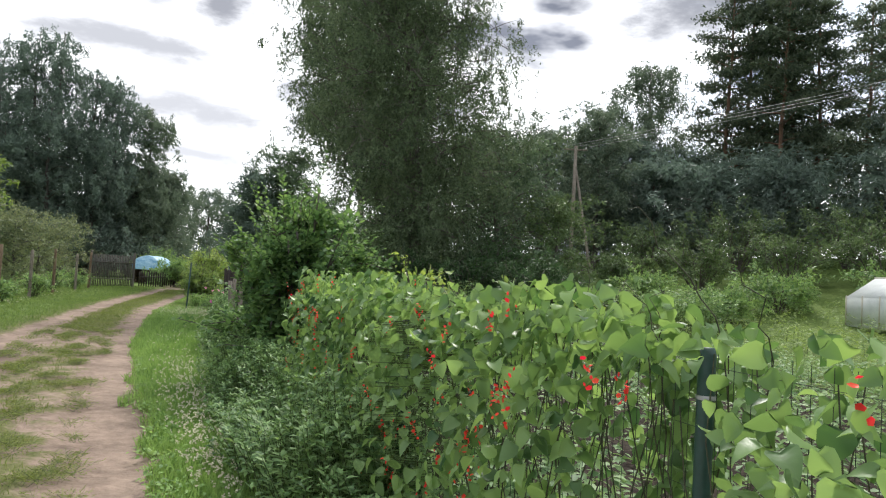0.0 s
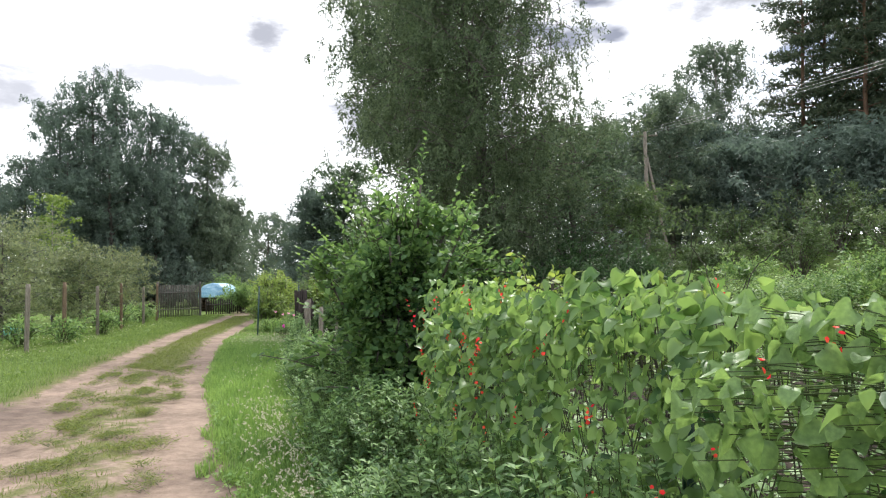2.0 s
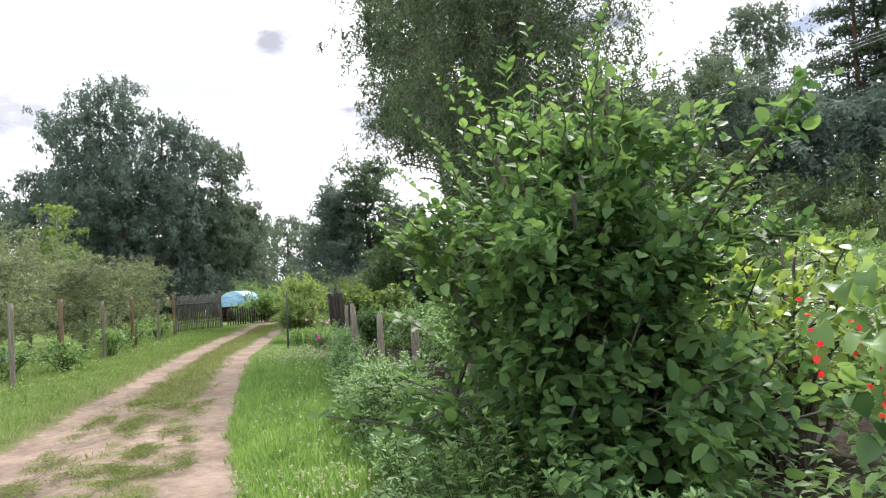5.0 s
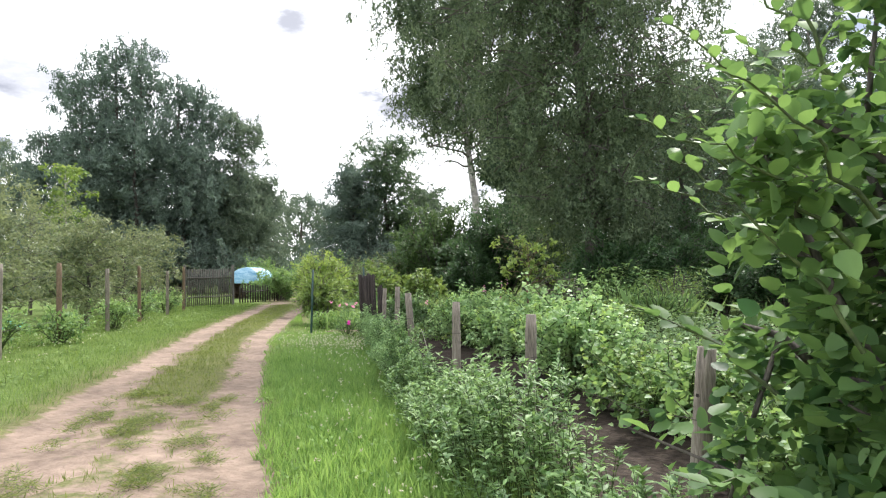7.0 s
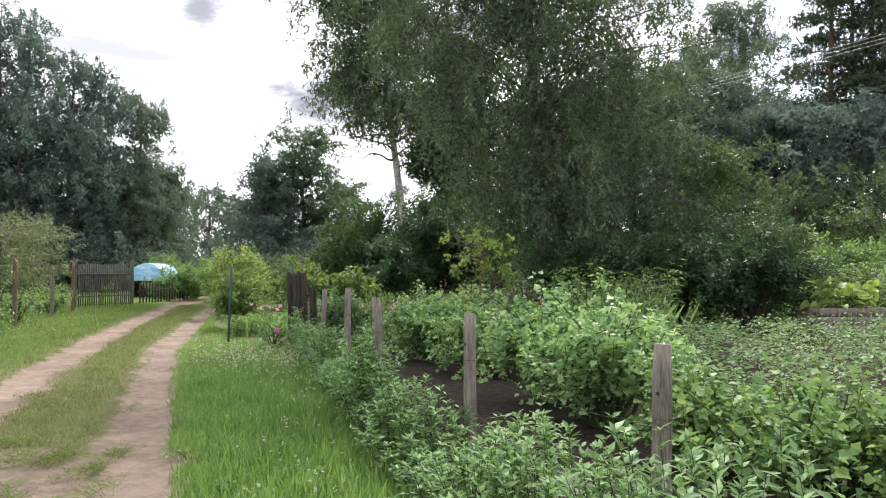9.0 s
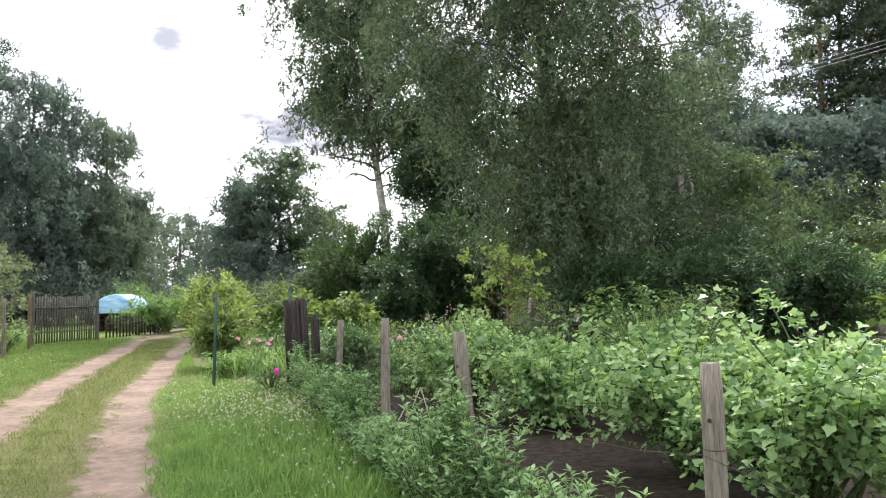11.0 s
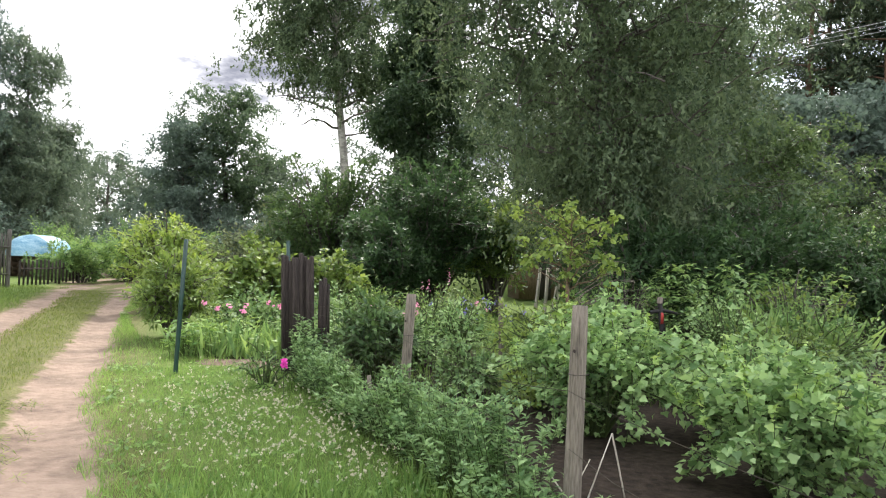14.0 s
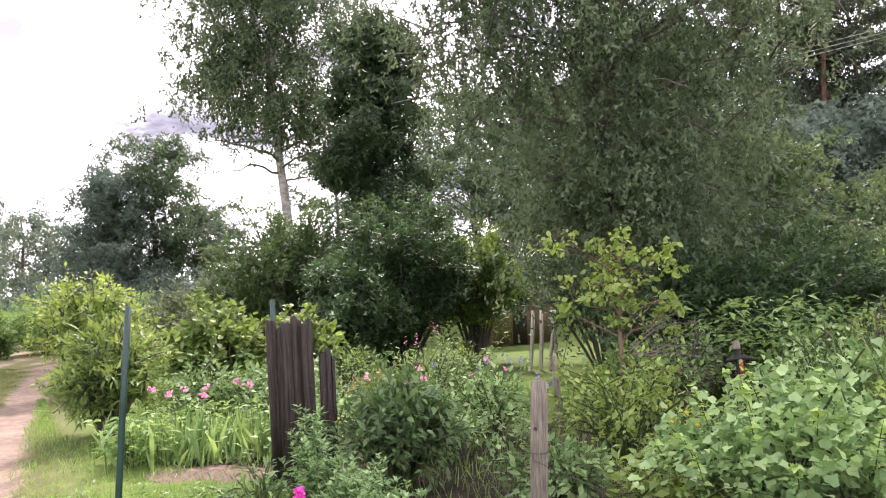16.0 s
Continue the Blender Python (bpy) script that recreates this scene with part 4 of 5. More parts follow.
def one_each(name, shape, at, way, up, size, mat, parent, origin):
    """Single leaves as parts of their own that share three meshes."""
    shared = [mesh_of(name, *leaf_variant(shape, k), mat, True) for k in range(3)]
    way = unit(way)
    z = unit(up - (up * way).sum(-1, keepdims=True) * way)
    x = np.cross(way, z)
    for k in range(len(at)):
        ob = new(name, shared[k % 3])
        ob.parent = parent
        m = Matrix(((x[k][0], way[k][0], z[k][0], at[k][0] - origin[0]), (x[k][1], way[k][1], z[k][1], at[k][1] - origin[1]), (x[k][2], way[k][2], z[k][2], at[k][2] - origin[2]), (0, 0, 0, 1)))
        ob.matrix_basis = m @ Matrix.Scale(float(size[k]), 4)


def leaf_variant(shape, k):
    v = shape[0].copy()
    v[:, 2] += (0.05 * np.sin(v[:, 1] * 5 + k * 2) * (1 + k * 0.4)) + 0.04 * np.sin(v[:, 0] * 9 + k)
    v[:, 0] *= 1 + 0.06 * k
    return v, shape[1]


BEANS = 8200
at, way, up = bean_leaf_places(BEANS)
size = rng.uniform(0.032, 0.082, BEANS)
near = np.argsort(np.abs(at[:, 1] - 3.6) + (at[:, 2] < 0.5) * 1.5 + ((at[:, 0] - along(FENCE, at[:, 1])) > 0) * 3)[:300]
rest = np.setdiff1d(np.arange(BEANS), near)
one_each("leaf", HEART, at[near], way[near], up[near], size[near], L_BEAN, beans, T0)
# leaves above 1.30 m get the copy with top light painted in
high = at[rest][:, 2] > 1.30
for name, ids, mat in (("foliage", rest[~high], L_BEAN), ("lit_top_foliage", rest[high], L_BEANLIT)):
    tagged(piece(name, *scatter(HEART, at[ids] - T0, way[ids], up[ids], size[ids]), mat, beans, smooth=True), kind="stuff")
petiole = []
for k in near:
    a = at[k] - T0
    b = np.array([*fence_point(at[k][1]), min(at[k][2], 1.36)]) - T0
    petiole.append(tube(bent(b + (0, 0, -0.04), a, 0.02, 4), 0.0016, 3, False))
tagged(piece("leaf_stalk", *join(*petiole), STEM, beans), kind="stuff")
for k in range(110):
    y = rng.uniform(-0.5, 7.1)
    z = rng.uniform(0.3, 1.42)
    off = -0.3 * rng.uniform(0.75, 1.2) if z < 1.4 else rng.uniform(-0.2, 0.2)
    c = np.array([along(FENCE, y) + off * 0.93, y + off * 0.36, z]) - T0
    n = rng.integers(3, 9)
    pos = np.stack([rng.normal(0, 0.012, n), rng.normal(0, 0.012, n), np.linspace(0, 0.075, n)], -1) + c
    v, f = scatter(BLOOM, pos, rng.normal(0, 1, (n, 3)), rng.normal(0, 1, (n, 3)) + OUT, 0.017 * rng.uniform(0.7, 1.2, n))
    piece("flower", v, f, P_RED, beans, "scarlet bean flowers")

# leafy herb border in front of the fence
border = tagged(thing("herb_border", (-4, 12, 0), "low dense border of leafy dark green herbs along the fence", "herbs"), kind="stuff")
HB = np.array([-4, 12, 0.0])
sv, lat, lway, lup, lsz = [], [], [], [], []
for k in range(3300):
    y = rng.uniform(2.2, 23.2) if k > 700 else rng.uniform(2.4, 8.0)
    w = rng.uniform(0, 1)
    front = along([(0.55, 2.2), (-0.35, 3.2), *HEDGE_FRONT[2:], (-7.1, 23.4)], y)
    back = along(FENCE, y) + (0.1 if y < 8 else -0.02)
    x = front + (back - front) * w
    h = (0.50 + 0.14 * math.sin(y * 1.7) + 0.10 * math.sin(y * 4.3 + 2)) * rng.uniform(0.75, 1.2) * (0.62 + 0.5 * min(1, w * 2.0)) * (1.0 if y < 16.5 else 0.78)
    lean = rng.normal(0, 0.09, 2) + np.array([-0.07, -0.03])
    top = np.array([x + lean[0], y + lean[1], h])
    base = np.array([x, y, -0.02])
    sv.append(tube(np.array([base, (base + top) / 2 + (0, 0, 0.02), top]) - HB, [0.004, 0.003, 0.0015], 3, False))
    n = int(11 + h * 32)
    u = rng.uniform(0.2, 1, n) ** 0.7
    u[-3:] = 1.0
    az = np.arange(n) * 2.4 + rng.uniform(0, 6)
    lat.append(base + (top - base) * u[:, None])
    lway.append(np.stack([np.cos(az), np.sin(az), 0.55 * (u - 0.35) * 2 + rng.normal(0, 0.25, n)], -1))
    lup.append(np.stack([-0.3 * np.cos(az), -0.3 * np.sin(az), np.ones(n)], -1) + rng.normal(0, 0.25, (n, 3)))
    lsz.append(rng.uniform(0.042, 0.080, n) * (1.0 - 0.25 * (u > 0.97)))
tagged(piece("stem", *join(*sv), STEM, border), kind="stuff")
lat, lway, lup, lsz = np.concatenate(lat), np.concatenate(lway), np.concatenate(lup), np.concatenate(lsz)
pale = lat[:, 1] + rng.normal(0, 0.6, len(lat)) > 15.5
for name, ids, mat in (("foliage", ~pale, L_HEDGE), ("pale_foliage", pale, L_HERB)):
    tagged(piece(name, *scatter(HERB, lat[ids] - HB, lway[ids], lup[ids], lsz[ids]), mat, border), kind="stuff")


# big shrub with long shoots
def shoot(root, a, b, sag, n, leaf, mat, shape=OVAL):
    """A long arching shoot with leaves set alternately along it."""
    line = bent(a, b, sag, 9, 0.015)
    st = tube(line, np.linspace(0.007, 0.002, 9), 5)
    u = np.linspace(0.12, 1.0, n)
    i = np.minimum((u * 8).astype(int), 7)
    fr = (u * 8 - i)[:, None]
    pos = line[i] * (1 - fr) + line[i + 1] * fr
    d = unit(np.asarray(b, float) - np.asarray(a, float))
    side = unit(np.cross(d, (0, 0, 1.0)) + 1e-4)
    sgn = np.where(np.arange(n) % 2 == 0, 1.0, -1.0)[:, None]
    way = d * 0.55 + side * sgn * 0.9 + rng.normal(0, 0.2, (n, 3)) + np.array([0, 0, 0.1])
    lv = scatter(shape, pos, way, np.array([[0, 0, 1.0]]) + rng.normal(0, 0.25, (n, 3)), leaf * rng.uniform(0.7, 1.15, n) * np.linspace(1.1, 0.65, n))
    return st, lv


shrub = bush((-1.82, 9.22), 1.0, 2.6, "tall dense shrub with broad dark green leaves", L_SHRUB, BROAD, 0.07, 19000, "shrub", "shrub", stems=34, out=0.6, low=0.06)
sh, lf = [], []
for k in range(46):
    az, el = rng.uniform(0, 6.283), rng.uniform(0.3, 1.3)
    r0 = np.array([0.75 * math.cos(az) * math.cos(el * 0.7), 0.75 * math.sin(az) * math.cos(el * 0.7), 1.0 + 1.15 * math.sin(el)])
    out = np.array([math.cos(az) * math.cos(el), math.sin(az) * math.cos(el), math.sin(el) * 1.0 + 0.15]) * rng.uniform(0.35, 0.62)
    a, b = shoot(None, r0, r0 + out, 0.04, 15, 0.082, L_SHRUB)
    sh.append(a), lf.append(b)
for a0, b0 in (((-0.7, -0.3, 1.25), (-1.10, -0.15, 1.75)), ((-0.8, 0.0, 1.1), (-1.2, 0.1, 1.35)), ((0.1, -0.1, 2.4), (0.25, -0.2, 3.05)), ((-0.3, 0, 2.3), (-0.35, -0.1, 2.8)), ((0.5, 0.2, 2.0), (0.95, 0.3, 2.45)), ((-0.75, -0.4, 0.8), (-1.15, -0.5, 1.0))):
    a, b = shoot(None, a0, b0, 0.05, 17, 0.105, L_LIME)
    sh.append(a), lf.append(b)
tagged(piece("shoot", *join(*sh), STEM, shrub), kind="stuff")
tagged(piece("shoot_foliage", *join(*lf), L_SHRUB, shrub), kind="stuff")
bush((-1.75, 8.95), 1.05, 1.35, "lower dark leafy shoots at the foot of the tall shrub", L_SHRUB, BROAD, 0.085, 6500, "shrub", "shrub", stems=30, low=0.02, out=0.8)
bush((-0.35, 10.4), 0.9, 1.85, "lighter green shrub behind the bean trellis", L_LIME, OVAL, 0.10, 1500, "shrub", "shrub", stems=18)
bush((0.9, 9.6), 0.8, 1.5, "light green shrub in the bean garden", L_BRIGHTBUSH, OVAL, 0.10, 1100, "shrub", "shrub", stems=16)

# garden fence of weathered posts and wire
fence = thing("garden_fence", (-4.03, 14.19, 0), "weathered grey wooden posts with sagging wire", "fence")
F0 = np.array([-4.03, 14.19, 0])
POSTS = ((-2.55, 10.27, 1.10, 0.045, 0.10), (-3.29, 12.34, 1.12, 0.041, 0.03), (-4.03, 14.19, 1.14, 0.042, 0.0), (-4.85, 16.13, 1.18, 0.046, -0.10), (-5.41, 18.42, 1.22, 0.045, 0.02), (-6.05, 20.53, 1.15, 0.041, 0.05))
for x, y, h, r, lean in POSTS:
    v, f = round_post(h, r, (lean, 0.02), 12)
    post = piece("post", v + np.array([x - lean, y, 0]) - F0, f, GREYWOOD, fence)
    z = h * 0.72
    piece("wire_loop", *tube(np.array([(x - lean * 0.28 + math.cos(t) * (r + 0.004), y + math.sin(t) * (r + 0.004), z + 0.008 * t / 6) for t in np.linspace(0, 6.28, 13)]) - F0, 0.0022, 4, False), WIRE, post)
    piece("knot", *scatter(BLOOM, np.array([[x - lean * 0.2 - r * 0.75, y - r * 0.75, h * 0.82]]) - F0, np.array([[0.7, -0.7, 0]]), np.array([[-0.7, -0.7, 0]]), 0.02), DARKWOOD, post)
for z in (0.25, 0.52, 0.80):
    pts = []
    for (x0, y0, *_), (x1, y1, *_) in zip(POSTS[:-1], POSTS[1:]):
        for t in np.linspace(0, 1, 7)[:-1]:
            pts.append((x0 + (x1 - x0) * t - 0.05, y0 + (y1 - y0) * t, z - 0.10 * t * (1 - t) * 4 * (1 - 0.4 * z) + rng.normal(0, 0.006)))
    pts.append((POSTS[-1][0] - 0.05, POSTS[-1][1], z))
    piece("wire", *tube(np.array(pts) - F0, 0.0019, 3, False), WIRE, fence)
mesh = []
for y in np.arange(18.5, 23.6, 0.11):
    x = along(FENCE, y)
    mesh.append(tube(np.array([(x, y, 0.0), (x + rng.normal(0, 0.01), y, 0.88)]) - F0, 0.0009, 3, False))
for z in np.arange(0.08, 0.9, 0.1):
    mesh.append(tube(np.array([(along(FENCE, y), y, z + 0.015 * math.sin(y * 4)) for y in np.arange(18.5, 23.6, 0.5)]) - F0, 0.0009, 3, False))
tagged(piece("wire_mesh", *join(*mesh), WIRE, fence), kind="stuff")
for x, y, h in ((-4.49, 24.12, 0.98), (0.46, 24.8, 0.95), (-6.3, 20.9, 0.45)):
    st = thing("garden_stake", (x, y, 0), "thin weathered grey wooden stake in the garden", "stake", "garden stakes")
    piece("shaft", *round_post(h, 0.035 if h > 0.5 else 0.02, (-0.04, 0.03), 8), GREYWOOD, st)

# old tarred corner post of split planks
old = thing("old_gate_post", (-7.05, 23.7, 0), "dark tarred old post of split weathered planks", "post")
SLATS = [(-0.19 + 0.042 * q + rng.normal(0, 0.004), rng.normal(0.0, 0.012), rng.uniform(0.042, 0.056), rng.uniform(0.09, 0.16), 1.45 - 0.06 * abs(rng.normal()), -0.07) for q in range(9)]
SLATS += [(0.02, 0.10, 0.26, 0.06, 1.36, -0.07), (0.225, 0.03, 0.055, 0.12, 1.12, -0.03), (0.275, 0.03, 0.05, 0.11, 1.16, -0.03), (0.32, 0.035, 0.04, 0.09, 1.08, -0.03)]
for dx, dy, w, d, h, lx in SLATS:
    v, f = box(w, d, h + 0.15, (0, 0, (h - 0.15) / 2), 0.014)
    v = v + rng.normal(0, 0.004, v.shape)
    t = np.clip(v[:, 2:3] / h, 0, 1)
    v = v + np.concatenate([lx * t + dx, 0.03 * t + dy, 0 * t], 1)
    piece("plank", v, f, DARKWOOD, old)

# green corner stakes with a net roll
for x, y, h, lx in ((-8.45, 23.5, 1.56, 0.06), (-7.21, 23.99, 1.6, -0.07)):
    st = thing("green_stake", (x, y, 0), "slim dark green metal stake beside the flower bed", "stake", "green stakes")
    piece("shaft", *tube([(0, 0, -0.1), (lx * 0.5, 0, h * 0.5), (lx, 0, h)], [0.026, 0.026, 0.024], 10), GREENMETAL, st, smooth=True)

# currant bushes
for k, (x, y, r, h) in enumerate(((-4.4, 20.9, 0.85, 1.1), (-3.7, 19.3, 0.75, 0.85), (-3.0, 17.1, 0.85, 1.12), (-2.7, 15.9, 0.85, 1.12), (-1.9, 13.6, 0.75, 0.68), (-0.9, 12.2, 0.9, 0.78), (-0.4, 10.9, 0.8, 0.85), (-3.1, 20.6, 0.7, 0.85), (-2.5, 18.6, 0.6, 0.7), (-1.65, 11.7, 0.65, 0.66), (-2.3, 14.5, 0.5, 0.6))):
    plant = bush((x, y), r, h, "green currant bush with lobed leaves and pale shoot tips", L_CURRANT if k < 4 or k in (7, 8) else L_WEED, CURRANT, 0.058, 6400 if k < 4 else 3400, "currant_bush", "bush", "currant row", stems=30, out=0.5, low=0.06)
    sh, lf = [], []
    for q in range(26):
        az, rr = q * 2.4, r * 0.92 * math.sqrt((q + 0.5) / 26)
        a0 = np.array([math.cos(az) * rr, math.sin(az) * rr, h * (1.0 - 0.5 * (rr / r) ** 2) * 0.86])
        b0 = a0 + np.array([math.cos(az) * 0.08, math.sin(az) * 0.08, rng.uniform(0.12, 0.26)])
        sh.append(tube(bent(a0, b0, 0.01, 4), np.linspace(0.004, 0.002, 4), 3))
        u = rng.uniform(0.2, 1, 11)[:, None]
        w = rng.normal(0, 1, (11, 3)) * np.array([1, 1, 0.3])
        lf.append(scatter(CURRANT, a0 * (1 - u) + b0 * u, w, rng.normal(0, 0.35, (11, 3)) + np.array([0, 0, 1.0]), 0.05 * rng.uniform(0.6, 1.3, 11)))
    tagged(piece("shoot", *join(*sh), STEM, plant), kind="stuff")
    tagged(piece("shoot_foliage", *join(*lf), L_CURRANTTIP if k < 4 or k in (7, 8) else L_BRIGHTBUSH, plant, "pale young leaves"), kind="stuff")

# potato patch and tall weeds
def herb_field(name, label, category, spots, height, n, leaf, shape, mat, spread):
    root = tagged(thing(name, (0, 18, 0), label, category), kind="stuff")
    o = np.array([0, 18, 0.0])
    st, A, W, U, S = [], [], [], [], []
    for x, y in spots:
        z0 = float(hill(x, y))
        h = height * rng.uniform(0.65, 1.15)
        m = int(n * rng.uniform(0.8, 1.2))
        top = np.array([x + rng.normal(0, 0.06), y + rng.normal(0, 0.06), z0 + h])
        base = np.array([x, y, z0 - 0.02])
        st.append(tube(np.array([base, top]) - o, [min(0.006, height * 0.03), 0.001], 3, False))
        u = rng.uniform(0.2, 1, m) ** 0.6
        az = np.arange(m) * 2.4 + rng.uniform(0, 6)
        rr = rng.uniform(0.0, spread, m)
        A.append(base + (top - base) * u[:, None] + np.stack([np.cos(az) * rr, np.sin(az) * rr, -rr * 0.3], -1))
        W.append(np.stack([np.cos(az), np.sin(az), rng.normal(0.0, 0.35, m)], -1))
        U.append(np.array([[0, 0, 1.0]]) + rng.normal(0, 0.35, (m, 3)))
        S.append(leaf * rng.uniform(0.6, 1.2, m))
    tagged(piece("stem", *join(*st), STEM, root), kind="stuff")
    tagged(piece("foliage", *scatter(shape, np.concatenate(A) - o, np.concatenate(W), np.concatenate(U), np.concatenate(S)), mat, root), kind="stuff")
    return root


spots = []
for r in range(15):
    for c in range(44):
        y = 1.0 + c * 0.53 + rng.normal(0, 0.08)
        x = along(FENCE, y) + 1.3 + r * 0.6 + rng.normal(0, 0.07) + (2.2 if y > 9.5 else 0)
        if x < 9.5:
            spots.append((x, y))
herb_field("potato_patch", "dense rows of green potato plants with pale flowers", "potato plants", spots, 0.55, 74, 0.085, MID, L_POTATO, 0.30)
spots = []
for k in range(900):
    x = rng.uniform(-3.4, 11)
    y = 24.9 + rng.uniform(0, 4.2) + max(0, x - 3) * 0.12
    if x > -1.6 and not (1.2 < x < 6.2 and y < 28.2):
        spots.append((x, y))
herb_field("nettle_thicket", "tall dark green nettles and weeds behind the garden", "weeds", spots, 1.45, 30, 0.15, HERB, L_WEED, 0.10)
spots = [(rng.uniform(8, 26), rng.uniform(12, 30)) for k in range(700)]
herb_field("rough_meadow", "rough green meadow plants beyond the potato rows", "weeds", spots, 0.7, 22, 0.16, LANCE, L_BRIGHTBUSH, 0.3)

spots = [(along(FENCE, y) + rng.uniform(0.15, 1.3), y) for y in rng.uniform(-0.5, 9.5, 260)]
herb_field("bean_undergrowth", "low green weeds and leaves behind the beans", "weeds", spots, 0.42, 26, 0.09, MID, L_POTATO, 0.16)
stalks = thing("dry_stalks", (-5.3, 18.7, 0), "pale dry bent stalks by the fence", "dry stalks")
for a, b in (((0, 0, 0), (0.22, 0.1, 0.5)), ((0.22, 0.1, 0.5), (0.34, 0.14, 0.05)), ((-0.12, 0, 0), (0.1, 0.1, 0.36)), ((0.05, -0.1, 0), (-0.15, 0, 0.3))):
    piece("stalk", *tube(bent(a, b, 0.01, 4), [0.006, 0.005, 0.005, 0.004], 4), PALEWOOD, stalks)
# flower garden
bush((-6.2, 23.5), 0.55, 0.98, "leafy dark green phlox clump beside the old post", L_PHLOX, HERB, 0.11, 3400, "phlox_clump", "flowers", stems=34, low=0.15, out=0.8)
bush((-4.0, 23.7), 0.8, 0.95, "light green leafy perennials round a small tree", L_LIME, MID, 0.08, 1700, "perennial_clump", "plants", stems=26)
bush((-5.4, 25.6), 0.7, 0.7, "mixed green flowering perennials", L_WEED, LANCE, 0.10, 900, "perennial_clump", "plants", stems=26)
bush((-4.9, 28.2), 0.9, 0.9, "green flowering perennials by the path", L_WEED, LANCE, 0.11, 900, "perennial_clump", "plants", stems=24)
bush((-3.0, 25.3), 0.7, 1.0, "dark leafy perennials under a small tree", L_WEED, MID, 0.10, 1200, "perennial_clump", "plants", stems=22)
bush((-6.5, 26.5), 0.7, 0.6, "green seedlings in the flower garden", L_HEDGE, LANCE, 0.10, 800, "perennial_clump", "plants", stems=22)
bush((-8.3, 28.3), 0.8, 0.65, "blue-green broad-leaved plants in the bed", L_POTATO, MID, 0.11, 1300, "perennial_clump", "plants", stems=22)
bush((-7.2, 28.8), 0.8, 0.7, "blue-green broad-leaved plants in the bed", L_POTATO, MID, 0.11, 1300, "perennial_clump", "plants", stems=22)
bush((-6.0, 30.5), 0.9, 0.8, "green perennials before a lilac", L_WEED, LANCE, 0.12, 900, "perennial_clump", "plants", stems=22)
for x, y, r, h, m in ((-5.2, 22.6, 0.5, 0.5, L_POTATO), (-4.6, 21.9, 0.5, 0.45, L_LIME), (-5.6, 24.5, 0.5, 0.55, L_CURRANT), (-4.9, 25.2, 0.55, 0.8, L_CURRANT), (-3.3, 22.6, 0.6, 0.7, L_WEED), (-2.6, 21.6, 0.7, 0.6, L_CURRANT), (-6.9, 25.3, 0.5, 0.5, L_CURRANT), (-7.2, 27.3, 0.6, 0.6, L_POTATO), (-5.9, 27.0, 0.5, 0.7, L_BRIGHTBUSH), (-4.2, 29.3, 0.7, 0.9, L_BRIGHTBUSH), (-6.8, 29.9, 0.7, 0.8, L_CURRANT), (-1.6, 22.7, 0.8, 0.9, L_BRIGHTBUSH), (-0.4, 23.6, 0.9, 1.1, L_WEED), (0.2, 25.0, 0.9, 1.6, L_BRIGHTBUSH), (-1.2, 24.4, 0.8, 1.2, L_CURRANT), (6.8, 27.5, 1.1, 1.8, L_BRIGHTBUSH), (-2.2, 25.8, 0.7, 1.4, L_WEED)):
    bush((x, y), r, h, "leafy green perennials filling the garden bed", m, MID, 0.085, 1000, "perennial_clump", "plants", "garden bed", stems=22)
bush((-7.35, 22.7), 0.35, 0.45, "low phlox plant with a magenta flower head", L_HEDGE, LANCE, 0.085, 260, "phlox_plant", "flowers", stems=10)


def flowers(name, label, at, count, spread, height, mat, petals, size, tall=0.05):
    """A clump of stems, each with its flower head."""
    root = thing(name, (at[0], at[1], 0), label, "flowers")
    st = []
    for k in range(count):
        d = rng.normal(0, spread, 2)
        h = height * rng.uniform(0.75, 1.1)
        st.append(tube([(d[0] * 0.7, d[1] * 0.7, 0), (d[0], d[1], h)], [0.005, 0.003], 4))
        pos = np.stack([rng.normal(d[0], size * 0.55, petals), rng.normal(d[1], size * 0.55, petals), h + rng.uniform(-tall, tall, petals)], -1)
        piece("flower_head", *scatter(BLOOM, pos, rng.normal(0, 1, (petals, 3)), rng.normal(0, 0.6, (petals, 3)) + np.array([-0.3, -0.6, 0.6]), size * rng.uniform(0.7, 1.2, petals)), mat, root)
    tagged(piece("stem", *join(*st), STEM, root), kind="stuff")


flowers("phlox", "round magenta phlox flower head by the border", (-7.1, 21.85), 1, 0.0, 0.43, P_MAGENTA, 70, 0.024, 0.045)
flowers("garden_pinks", "pink flowers above the bed behind the iris", (-8.0, 26.3), 7, 0.28, 0.68, P_PINK, 8, 0.045, 0.03)
flowers("garden_pinks", "loose pink flowers along the garden path", (-5.3, 27.2), 14, 0.5, 0.6, P_PINK, 7, 0.045, 0.04)
flowers("foxgloves", "tall pale pink flower spikes", (-4.6, 31.0), 4, 0.4, 1.05, P_PINK, 9, 0.035, 0.14)
flowers("bellflowers", "small blue-violet flowers among green stems", (-4.5, 26.5), 16, 0.7, 0.75, P_BLUE, 6, 0.03, 0.06)
flowers("yellow_daisies", "yellow flowers with bright petals below the beans", (1.3, 1.75), 3, 0.06, 0.8, P_YELLOW, 14, 0.045, 0.02)
flowers("small_yellow_flowers", "small yellow flowers between the perennials", (-3.6, 23.2), 5, 0.3, 0.5, P_YELLOW, 6, 0.03, 0.02)
iris = thing("iris_clump", (-8.0, 25.2, 0), "clump of upright sword-shaped green iris leaves", "plants")
iris = tagged(iris, kind="stuff")
n = 190
pos = np.stack([rng.normal(0, 0.38, n), rng.normal(0, 0.22, n), np.zeros(n)], -1)
